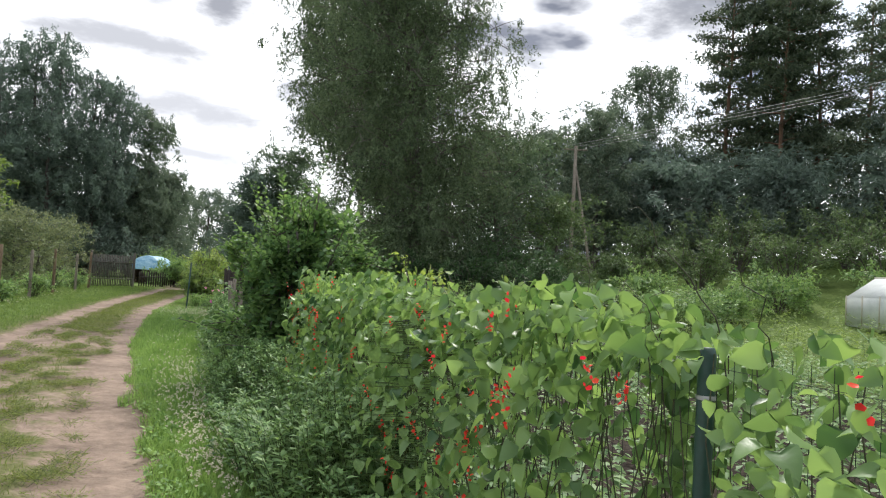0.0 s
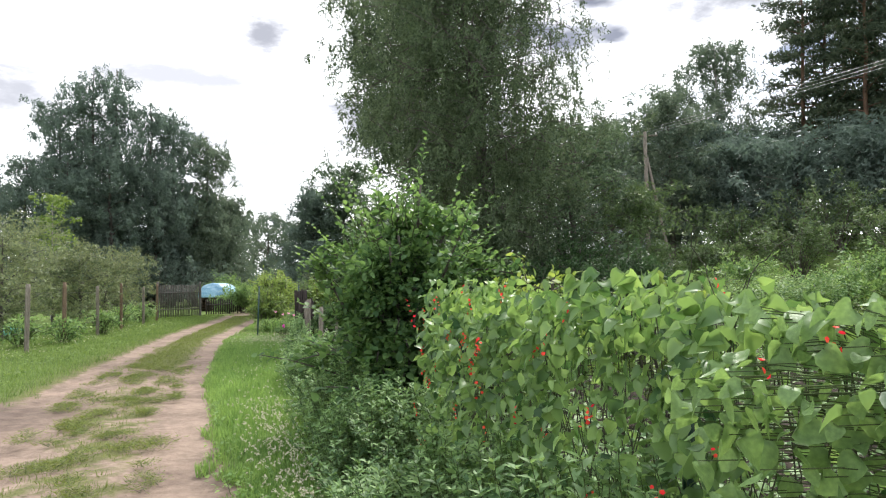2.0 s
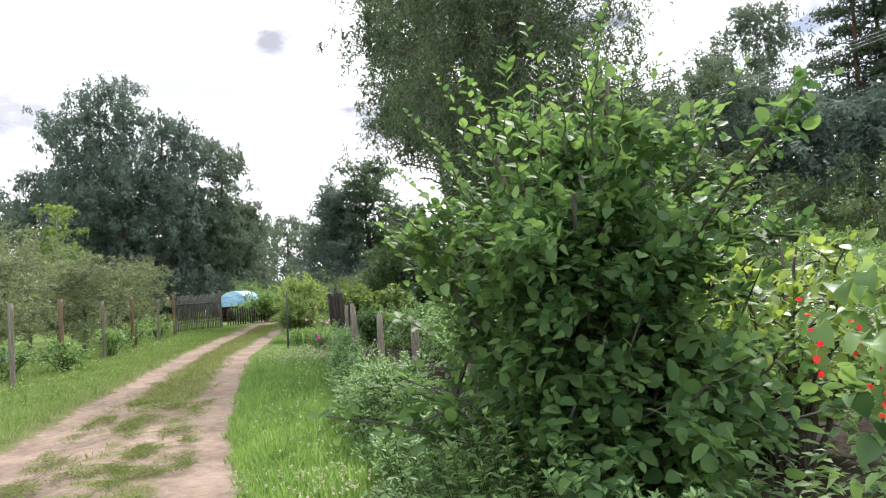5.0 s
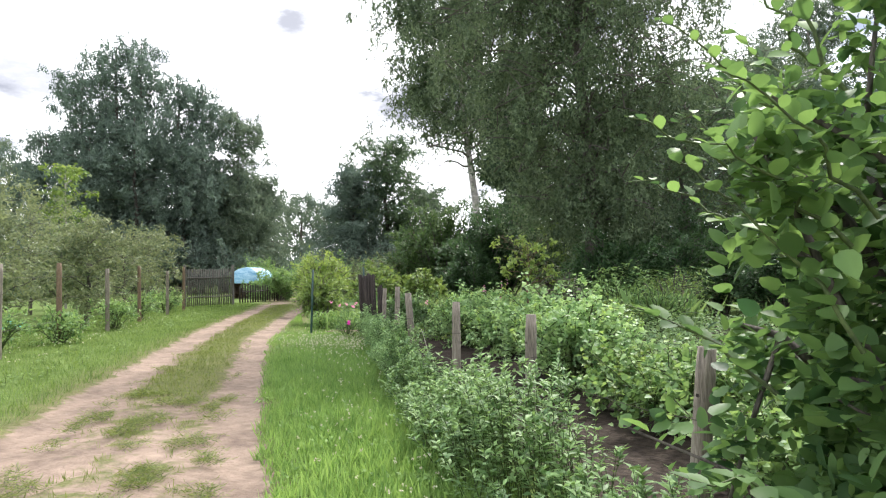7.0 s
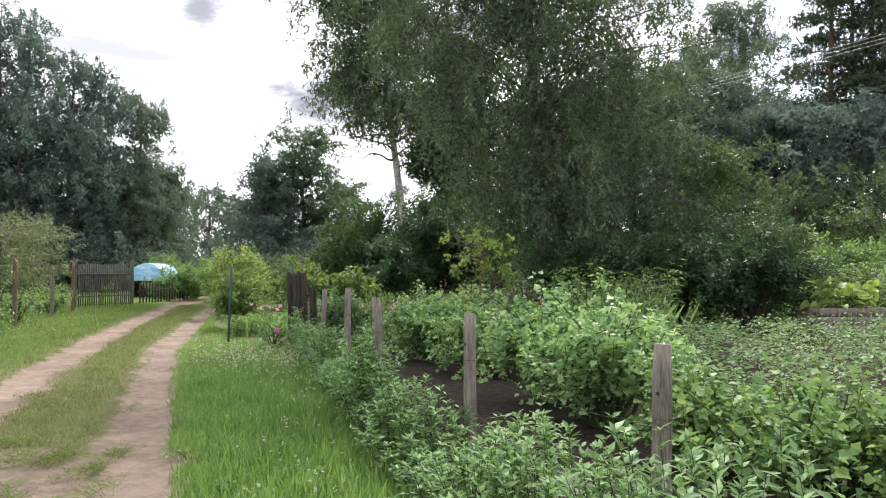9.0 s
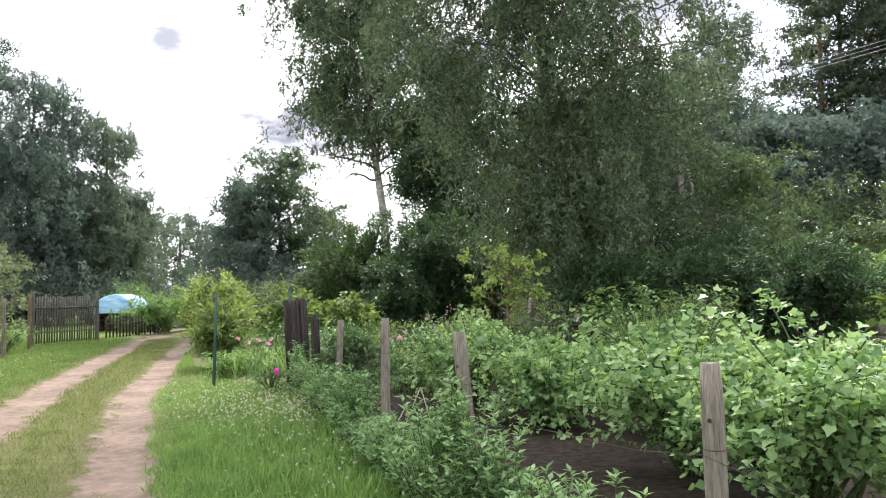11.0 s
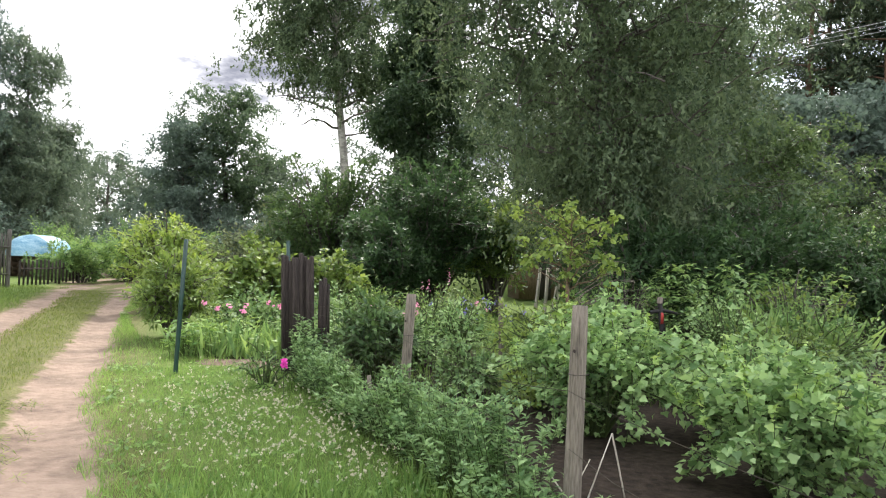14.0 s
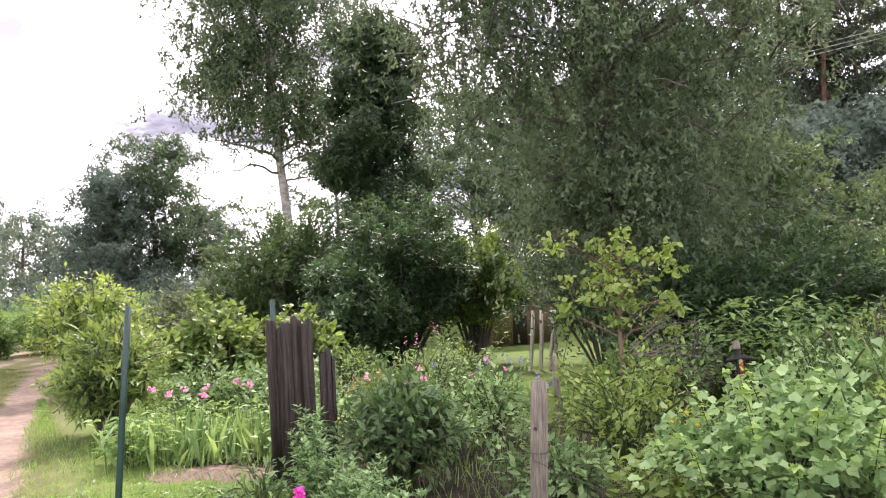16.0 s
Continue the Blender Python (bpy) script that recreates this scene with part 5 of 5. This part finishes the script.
piece("foliage", *scatter((BLADE[0] * np.array([2.2, 1, 1]), BLADE[1]), pos, rng.normal(0, 0.28, (n, 3)) + np.array([0, 0, 1.0]), rng.normal(0, 1, (n, 3)), rng.uniform(0.3, 0.58, n)), L_WEED, iris)
bed = tagged(new("flower_bed_soil", mesh_of("flower_bed_soil", *scatter((np.array([(math.cos(t) * r, math.sin(t) * r * 0.6, 0.07 * (1 - r) + 0.015 * math.sin(5 * t)) for r in (1.0, 0.6, 0.2) for t in np.linspace(0, 6.283, 14, endpoint=False)]),
    np.array([(k * 14 + j, k * 14 + (j + 1) % 14, (k + 1) * 14 + (j + 1) % 14) for k in range(2) for j in range(14)] + [(k * 14 + j, (k + 1) * 14 + (j + 1) % 14, (k + 1) * 14 + j) for k in range(2) for j in range(14)] + [(28, 28 + j, 29 + j) for j in range(1, 13)])),
    np.array([[0, 0, 0.0]]), np.array([[0.3, 1, 0]]), np.array([[0, 0, 1.0]]), 0.62), DRYSOIL, True)), "small mound of dry brown bed soil", "soil")
bed.location = (-7.85, 24.45, 0.0)
spots = [(rng.uniform(-8.8, -7.3), rng.uniform(24.6, 27.2)) for k in range(60)] + [(rng.normal(-8.75, 0.12), rng.normal(25.2, 0.15)) for k in range(30)]
herb_field("bed_grass", "loose grass and leaves round the flower bed", "grass", spots, 0.45, 12, 0.13, LANCE, L_GRASS, 0.1)
straw = tagged(thing("straw_patch", (-5.5, 28.4, 0), "patch of dry yellow straw grass in the garden", "dry grass"), kind="stuff")
n = 500
piece("foliage", *scatter(BLADE, np.stack([rng.normal(0, 0.45, n), rng.normal(0, 0.7, n), np.zeros(n)], -1), rng.normal(0, 0.5, (n, 3)) + np.array([0, 0, 0.8]), rng.normal(0, 1, (n, 3)), rng.uniform(0.2, 0.55, n)), STRAW, straw)

reed = tagged(thing("tall_grass_clump", (-0.3, 24.3, 0), "tall light green arching grass clump in the garden", "grass"), kind="stuff")
n = 420
piece("foliage", *scatter((BLADE[0] * np.array([0.45, 1, 1.6]), BLADE[1]), np.stack([rng.normal(0, 0.4, n), rng.normal(0, 0.3, n), np.zeros(n)], -1), rng.normal(0, 0.3, (n, 3)) + np.array([0, 0, 1.0]), rng.normal(0, 1, (n, 3)), rng.uniform(0.5, 1.1, n)), L_WEED, reed)

# small fruit tree with dead branches
small = tree((-3.3, 25.1), 2.15, 0.85, "small light green fruit tree with bare dead twigs", 1000, 0.08, 0.5, L_LIME, BROWNWOOD, 0.045, 0.0, limbs=18, lowest=1.0, spread=0.16, top=0.75, name="fruit_tree", shape=OVAL)
dead = []
for k in range(13):
    az = rng.uniform(-0.6, 0.7)
    a = np.array([0.1, 0, rng.uniform(0.7, 1.3)])
    b = a + np.array([math.cos(az) * rng.uniform(0.7, 1.5), math.sin(az) * rng.uniform(0.3, 0.9), rng.uniform(-0.35, 0.45)])
    dead.append(tube(bent(a, b, 0.1, 6, 0.03), np.linspace(0.009, 0.002, 6), 4))
    for q in range(3):
        c = a + (b - a) * rng.uniform(0.5, 0.95)
        dead.append(tube(bent(c, c + rng.normal(0, 0.16, 3), 0.02, 3), [0.005, 0.004, 0.002], 3))
piece("dead_wood", *join(*dead), GREYWOOD, small, "bare grey dead twigs")

# iron stake with a crosspiece
pump = thing("iron_stake", (-2.02, 24.7, 0), "black iron stake with crosspiece and red mark", "stake")
piece("shaft", *tube([(0, 0, -0.1), (0.0, 0, 0.55), (-0.05, 0, 0.95)], [0.05, 0.045, 0.035], 8), BLACK, pump)
piece("crosspiece", *tube([(-0.2, 0, 0.80), (0.0, 0, 0.83), (0.22, 0, 0.79)], [0.025, 0.035, 0.02], 6), BLACK, pump)
piece("mark", *box(0.04, 0.02, 0.16, (-0.03, -0.05, 0.72)), REDPAINT, pump, "red paint mark")
piece("cap", *tube([(-0.05, 0, 0.93), (-0.05, 0, 1.02)], [0.045, 0.04], 8), GREYWOOD, pump)

# raised bed, hut, boards, greenhouse
raised = thing("raised_bed", (5.1, 25.6, 0), "raised bed of grey boards with broad leaves", "raised bed")
for k in range(3):
    for sgn in (-1, 1):
        piece("board", *box(1.7, 0.04, 0.18, (0, sgn * 0.5, 0.12 + k * 0.19)), GREYWOOD, raised)
        piece("end_board", *box(0.04, 0.95, 0.18, (sgn * 0.83, 0, 0.12 + k * 0.19)), GREYWOOD, raised)
piece("soil_fill", *box(1.6, 0.94, 0.5, (0, 0, 0.28)), SOIL, raised)
bush((5.1, 25.6), 0.75, 0.55, "broad-leaved marrow plant in the raised bed", L_LIME, HEART, 0.24, 120, "marrow_plant", "plants", stems=12, ground=0.53)
hut = thing("garden_hut", (0.9, 41.5, float(hill(0.9, 41.5))), "small dark wooden hut among the trees", "hut")
for k in range(12):
    piece("wall_board", *box(0.17, 0.03, 1.7, (-0.95 + k * 0.173, -0.9, 0.85)), DARKWOOD if k in (4, 5, 6) else BROWNWOOD, hut)
for sgn in (-1, 1):
    piece("side_wall", *box(0.03, 1.8, 1.7, (sgn * 1.04, 0, 0.85)), BROWNWOOD, hut)
piece("roof", *box(2.5, 2.3, 0.10, (0, 0, 1.76)), GREYWOOD, hut)
for dx, lean in ((-1.75, 0.15), (-1.5, 0.1), (-1.3, 0.22), (-1.1, -0.05)):
    bd = thing("leaning_board", (dx, 32.6, 0), "pale weathered board leaning upright", "board", "pale boards")
    piece("board", *tube([(0, 0, 0), (lean * 0.5, 0, 0.7), (lean, 0.1, 1.35)], [0.05, 0.05, 0.04], 4), PALEWOOD, bd)
house = thing("small_greenhouse", (16.6, 25.6, float(hill(16.6, 25.6))), "low greenhouse with milky panes and a pale frame", "greenhouse")
G = 1.3
for sgn in (-1, 1):
    v, f = box(0.03, 2.4 * G, 1.02 * G, (0, 0, 0))
    ca, sa_ = math.cos(0.95 * sgn), math.sin(0.95 * sgn)
    v = np.stack([v[:, 0] * ca - v[:, 2] * sa_, v[:, 1], v[:, 0] * sa_ + v[:, 2] * ca], -1) + np.array([sgn * 0.42 * G, 0, 1.15 * G])
    piece("roof_pane", v, f, PLASTIC, house)
    piece("side_pane", *box(0.03, 2.4 * G, 0.85 * G, (sgn * 0.83 * G, 0, 0.43 * G)), PLASTIC, house)
    piece("end_pane", *box(1.6 * G, 0.03, 0.85 * G, (0, sgn * 1.2 * G, 0.43 * G)), PLASTIC, house)
    for k in range(4):
        piece("glazing_bar", *box(0.045, 0.045, 0.9 * G, (sgn * 0.85 * G, (-1.2 + k * 0.8) * G, 0.45 * G)), PALEWOOD, house)
piece("ridge", *box(0.06, 2.5 * G, 0.06, (0, 0, 1.46 * G)), PALEWOOD, house)

# orchard fence, paling fence, tarpaulins
of = thing("orchard_fence", (-13.5, 21.5, 0), "tall brown stakes with thin wire along the orchard", "fence")
O0 = np.array([-13.5, 21.5, 0])
OP = ((-10.8, 12.6), (-11.7, 15.6), (-12.6, 18.6), (-13.5, 21.5), (-14.5, 24.9), (-15.5, 28.2), (-16.6, 32.0), (-17.6, 35.2))
for k, (x, y) in enumerate(OP):
    v, f = round_post(1.72 + 0.1 * math.sin(k * 3), 0.058, (0.02 * math.sin(k), 0), 9)
    piece("post", v + np.array([x, y, 0]) - O0, f, BROWNWOOD if k % 2 else GREYWOOD, of)
for z in (0.5, 1.0, 1.45):
    piece("wire", *tube(np.array([(x + 0.06, y, z + 0.02 * math.sin(y)) for x, y in OP]) - O0, 0.003, 3, False), WIRE, of)
pf = thing("paling_fence", (-18.96, 38.0, 0), "grey weathered paling fence section", "fence")
d = np.array([1.26, 2.4, 0])
ln = np.linalg.norm(d)
turn = math.atan2(d[1], d[0])
for k in range(26):
    t = (k + 0.5) / 26
    v, f = box(0.066, 0.02, 1.72 + rng.normal(0, 0.025), (0, 0, 0.90))
    v = v @ np.array([[math.cos(turn), math.sin(turn), 0], [-math.sin(turn), math.cos(turn), 0], [0, 0, 1]]) + d * t
    piece("pale", v + rng.normal(0, 0.006, 3), f, DARKGREY, pf)
for z in (0.45, 1.35):
    piece("rail", *tube([(0.03, -0.03, z), d + np.array([0.03, -0.03, z])], 0.035, 6), DARKGREY, pf)
for t in (0, 1):
    v, f = round_post(1.95, 0.075, (0, 0), 9)
    piece("post", v + d * t, f, DARKGREY, pf)
lowf = thing("low_paling_fence", (-17.6, 41.2, 0), "low dark broken paling fence beyond the gate", "fence")
for k in range(22):
    v, f = box(0.07, 0.02, rng.uniform(0.7, 1.05), (0, 0, 0.45))
    piece("pale", v + np.array([k * 0.03 - 0.2, k * 0.27 + 0.3, 0]), f, DARKWOOD, lowf)
piece("rail", *tube([(-0.2, 0.3, 0.6), (0.45, 6.0, 0.6)], 0.03, 5), DARKWOOD, lowf)
tarp = thing("covered_woodpile", (-20.8, 50.6, 0), "rounded stack under a blue and white tarpaulin", "woodpile")
vv, ff = [], []
for i, t in enumerate(np.linspace(0, math.pi, 15)):
    for j in range(7):
        r = 1.0 + 0.025 * math.sin(j * 2.1 + i * 0.7)
        vv.append((math.cos(t) * 1.0 * r, -1.2 + j * 0.4, 0.95 + math.sin(t) * 0.98 * r))
for i in range(14):
    for j in range(6):
        a = i * 7 + j
        ff += [(a, a + 1, a + 8), (a, a + 8, a + 7)]
c = len(vv)
vv += [(0, -1.2, 0.95), (0, 1.2, 0.95)]
ff += [(c, i * 7, (i + 1) * 7) for i in range(14)] + [(c + 1, (i + 1) * 7 + 6, i * 7 + 6) for i in range(14)]
piece("cover", vv, ff, TARP, tarp, "blue and white tarpaulin", True)
for k in range(5):
    for q in range(4):
        piece("log", *tube([(-0.8 + k * 0.4, -1.15, 0.12 + q * 0.23), (-0.8 + k * 0.4, 1.15, 0.12 + q * 0.23)], 0.12, 8), BROWNWOOD, tarp)
sheet = thing("ground_sheet", (-18.2, 22.8, 0), "crumpled teal tarpaulin spread over a garden bed", "tarpaulin")
vv, ff = [], []
for i in range(40):
    for j in range(9):
        u, w = i / 39, j / 8
        vv.append((-1.4 * u + 0.7 + (w - 0.5) * 1.7, 7.0 * u - 3.5 + (w - 0.5) * 0.4, 0.03 + 0.38 * math.sin(w * math.pi) * (0.75 + 0.3 * math.sin(i * 0.8)) + 0.03 * math.sin(i * 2.3 + j * 1.7)))
for i in range(39):
    for j in range(8):
        a = i * 9 + j
        ff += [(a, a + 1, a + 10), (a, a + 10, a + 9)]
piece("cover", vv, ff, TEAL, sheet, smooth=True)

# power line
for x, y, top in ((8.0, 45.0, 10.6), (34.0, 23.0, 14.8)):
    z0 = float(hill(x, y))
    pole = thing("power_pole", (x, y, z0), "grey wooden power pole with a slanting brace", "power pole", "power line")
    piece("mast", *tube([(0, 0, -0.3), (0.02, 0, (top - z0) * 0.5), (0, 0, top - z0)], [0.13, 0.12, 0.10], 10), GREYWOOD, pole, smooth=True)
    piece("brace", *tube([(1.6, 0.6, -0.2), (0.08, 0.0, (top - z0) * 0.82)], [0.10, 0.08], 8), GREYWOOD, pole, smooth=True)
    arm = piece("crossarm", *box(1.5, 0.09, 0.10, (0, 0, top - z0 - 0.25)), GREYWOOD, pole)
    for dx in (-0.65, 0.0, 0.65):
        piece("insulator", *tube([(dx, 0, top - z0 - 0.2), (dx, 0, top - z0 - 0.12), (dx, 0, top - z0 - 0.05)], [0.03, 0.05, 0.03], 8), CERAMIC, arm)
for k, dx in enumerate((-0.65, 0.0, 0.65)):
    ln_ = bent((8.0 + dx, 45.0, 10.55), (34.0 + dx, 23.0, 14.75), -0.35, 24)
    cab = thing("power_cable", (8.0, 45.0, 10.55), "thin pale overhead power cable", "cable", "power line")
    piece("strand", *tube(ln_ - np.array([8.0, 45.0, 10.55]), 0.010, 4, False), CABLE, cab)

# ---- grass, clover ----
def dirt_at(x, y):
    i = np.clip(np.searchsorted(gy, y), 0, ny - 1)
    j = np.clip(np.searchsorted(gx, x), 0, nx - 1)
    return dirt[i, j], GZ[i, j]


def blades(name, label, n, xs, ys, size, mat, limit, keep=None):
    d_, z_ = dirt_at(xs, ys)
    patch = np.array([noise.noise((float(a) * 2.2, float(b) * 2.2, 9.0)) for a, b in zip(xs, ys)])
    ok = d_ + patch * 0.12 < limit
    size = np.broadcast_to(size, xs.shape)[ok]
    xs, ys, z_ = xs[ok], ys[ok], z_[ok]
    n = len(xs)
    hgt = size * rng.uniform(0.5, 1.3, n)
    way = rng.normal(0, 0.33, (n, 3)) + np.array([0, 0, 1.0])
    root = tagged(thing(name, (-6, 12, 0), label, "grass"), kind="stuff")
    p = np.stack([xs, ys, z_ - 0.01], -1) - np.array([-6, 12, 0])
    shape = (BLADE[0] * np.array([1.6 if size.mean() < 0.1 else 1.0, 1, 1]), BLADE[1])
    tagged(piece("blade", *scatter(shape, p, way, rng.normal(0, 1, (n, 3)), hgt), mat, root), kind="stuff")


def verge(n, y0, y1, a, b):
    ys = y0 + (y1 - y0) * rng.uniform(0, 1, n) ** 1.1
    lo, hi = along(RIGHT_RUT, ys) + a, np.array([along([(0.55, 2.2), (-0.35, 3.2), *HEDGE_FRONT[2:], (-7.1, 23.4), (-8.6, 25.5), (-9.9, 27), (-11.6, 32)], y) for y in ys]) + b
    return lo + (hi - lo) * rng.uniform(0, 1, n), ys


xs, ys = verge(105000, 2.5, 24, 0.15, 0.15)
blades("verge_grass", "fresh bright green grass between rut and border", 0, xs, ys, 0.105 - 0.045 * smooth01(17.5, 20.5, ys), L_GRASS, 0.55)
xs, ys = verge(9000, 24, 45, 0.2, 0.1)
blades("verge_grass", "short green grass beside the rut", 0, xs, ys, 0.10, L_GRASS, 0.5)
n = 60000
ys = rng.uniform(3.0, 40, n)
w = rng.uniform(0, 1, n)
xs = along(LEFT_RUT, ys) * w + along(RIGHT_RUT, ys) * (1 - w)
blades("middle_grass", "short worn grass between the wheel ruts", 0, xs, ys, 0.062, L_DRYGRASS, 0.42)
n = 70000
ys = rng.uniform(6, 42, n)
xs = along(LEFT_RUT, ys) - rng.uniform(0.1, 1, n) ** 1.4 * 5.5
blades("roadside_grass", "green grass between rut and orchard fence", 0, xs, ys, 0.095, L_ROADGRASS, 0.5)
n = 14000
ys = rng.uniform(22, 36, n)
xs = along(FENCE, np.minimum(ys, 28)) + rng.uniform(0.3, 7, n)
blades("garden_grass", "green grass between the flower beds", 0, xs, ys, 0.16, L_GRASS, 0.9)


xs, ys = verge(420, 2.6, 24, 0.35, 0.1)
herb_field("verge_weeds", "low broad-leaved weeds and clover in the verge", "weeds", list(zip(xs, ys)), 0.10, 16, 0.055, MID, L_GRASS, 0.10)
xs, ys = verge(700, 9.0, 19.5, 0.55, 0.3)
blades("tall_verge_grass", "taller grass tufts in the verge", 0, np.repeat(xs, 22) + rng.normal(0, 0.05, 700 * 22), np.repeat(ys, 22) + rng.normal(0, 0.05, 700 * 22), 0.165, L_GRASS, 0.5)
ys = rng.uniform(8, 34, 260)
xs = along(LEFT_RUT, ys) - rng.uniform(1.0, 5.0, 260)
herb_field("roadside_weeds", "low broad-leaved weeds by the orchard fence", "weeds", list(zip(xs, ys)), 0.16, 14, 0.07, MID, L_ROADGRASS, 0.12)


tx, ty = [], []
while len(tx) < 2400:
    y = rng.uniform(3, 22) if len(tx) % 4 == 0 else rng.uniform(3, 15.8)
    w = rng.uniform(0.08, 0.92)
    x = along(LEFT_RUT, y) * w + along(RIGHT_RUT, y) * (1 - w)
    if noise.noise((float(x) * 2.9, float(y) * 2.2, 3.0)) > 0.16:
        tx.append(x), ty.append(y)
herb_field("worn_tufts", "small olive grass tufts on the bare middle of the track", "grass", list(zip(tx, ty)), 0.05, 13, 0.055, (BLADE[0] * np.array([1.6, 1, 1]), BLADE[1]), L_DRYGRASS, 0.05)


def clover(label, spots):
    root = tagged(thing("clover_flowers", (-5, 12, 0), label, "flowers"), kind="stuff")
    o = np.array([-5, 12, 0.0])
    p = np.array(spots)
    n = len(p)
    q = np.repeat(p, 5, 0) + rng.normal(0, 0.006, (n * 5, 3))
    tagged(piece("flower_head", *scatter(BLOOM, q - o, rng.normal(0, 1, (n * 5, 3)), rng.normal(0, 1, (n * 5, 3)), 0.0135 * rng.uniform(0.7, 1.2, n * 5)), P_WHITE, root), kind="stuff")


spots = []
for k in range(1500):
    y = rng.choice([rng.uniform(4.5, 10.5), rng.normal(20.8, 1.1), rng.uniform(3, 23)], p=[0.40, 0.38, 0.22])
    lo, hi = along(RIGHT_RUT, y) + 0.45, along([*HEDGE_FRONT[1:], (-7.1, 23.4)], y)
    if hi > lo:
        spots.append((lo + (hi - lo) * rng.beta(2.2, 1.6), y, rng.uniform(0.09, 0.16)))
clover("scattered white clover flowers in the verge grass", spots)
spots = [(along(LEFT_RUT, y) - rng.uniform(2.0, 4.2), y, 0.13) for y in rng.uniform(12, 30, 220)]
clover("white clover flowers by the orchard fence", spots)
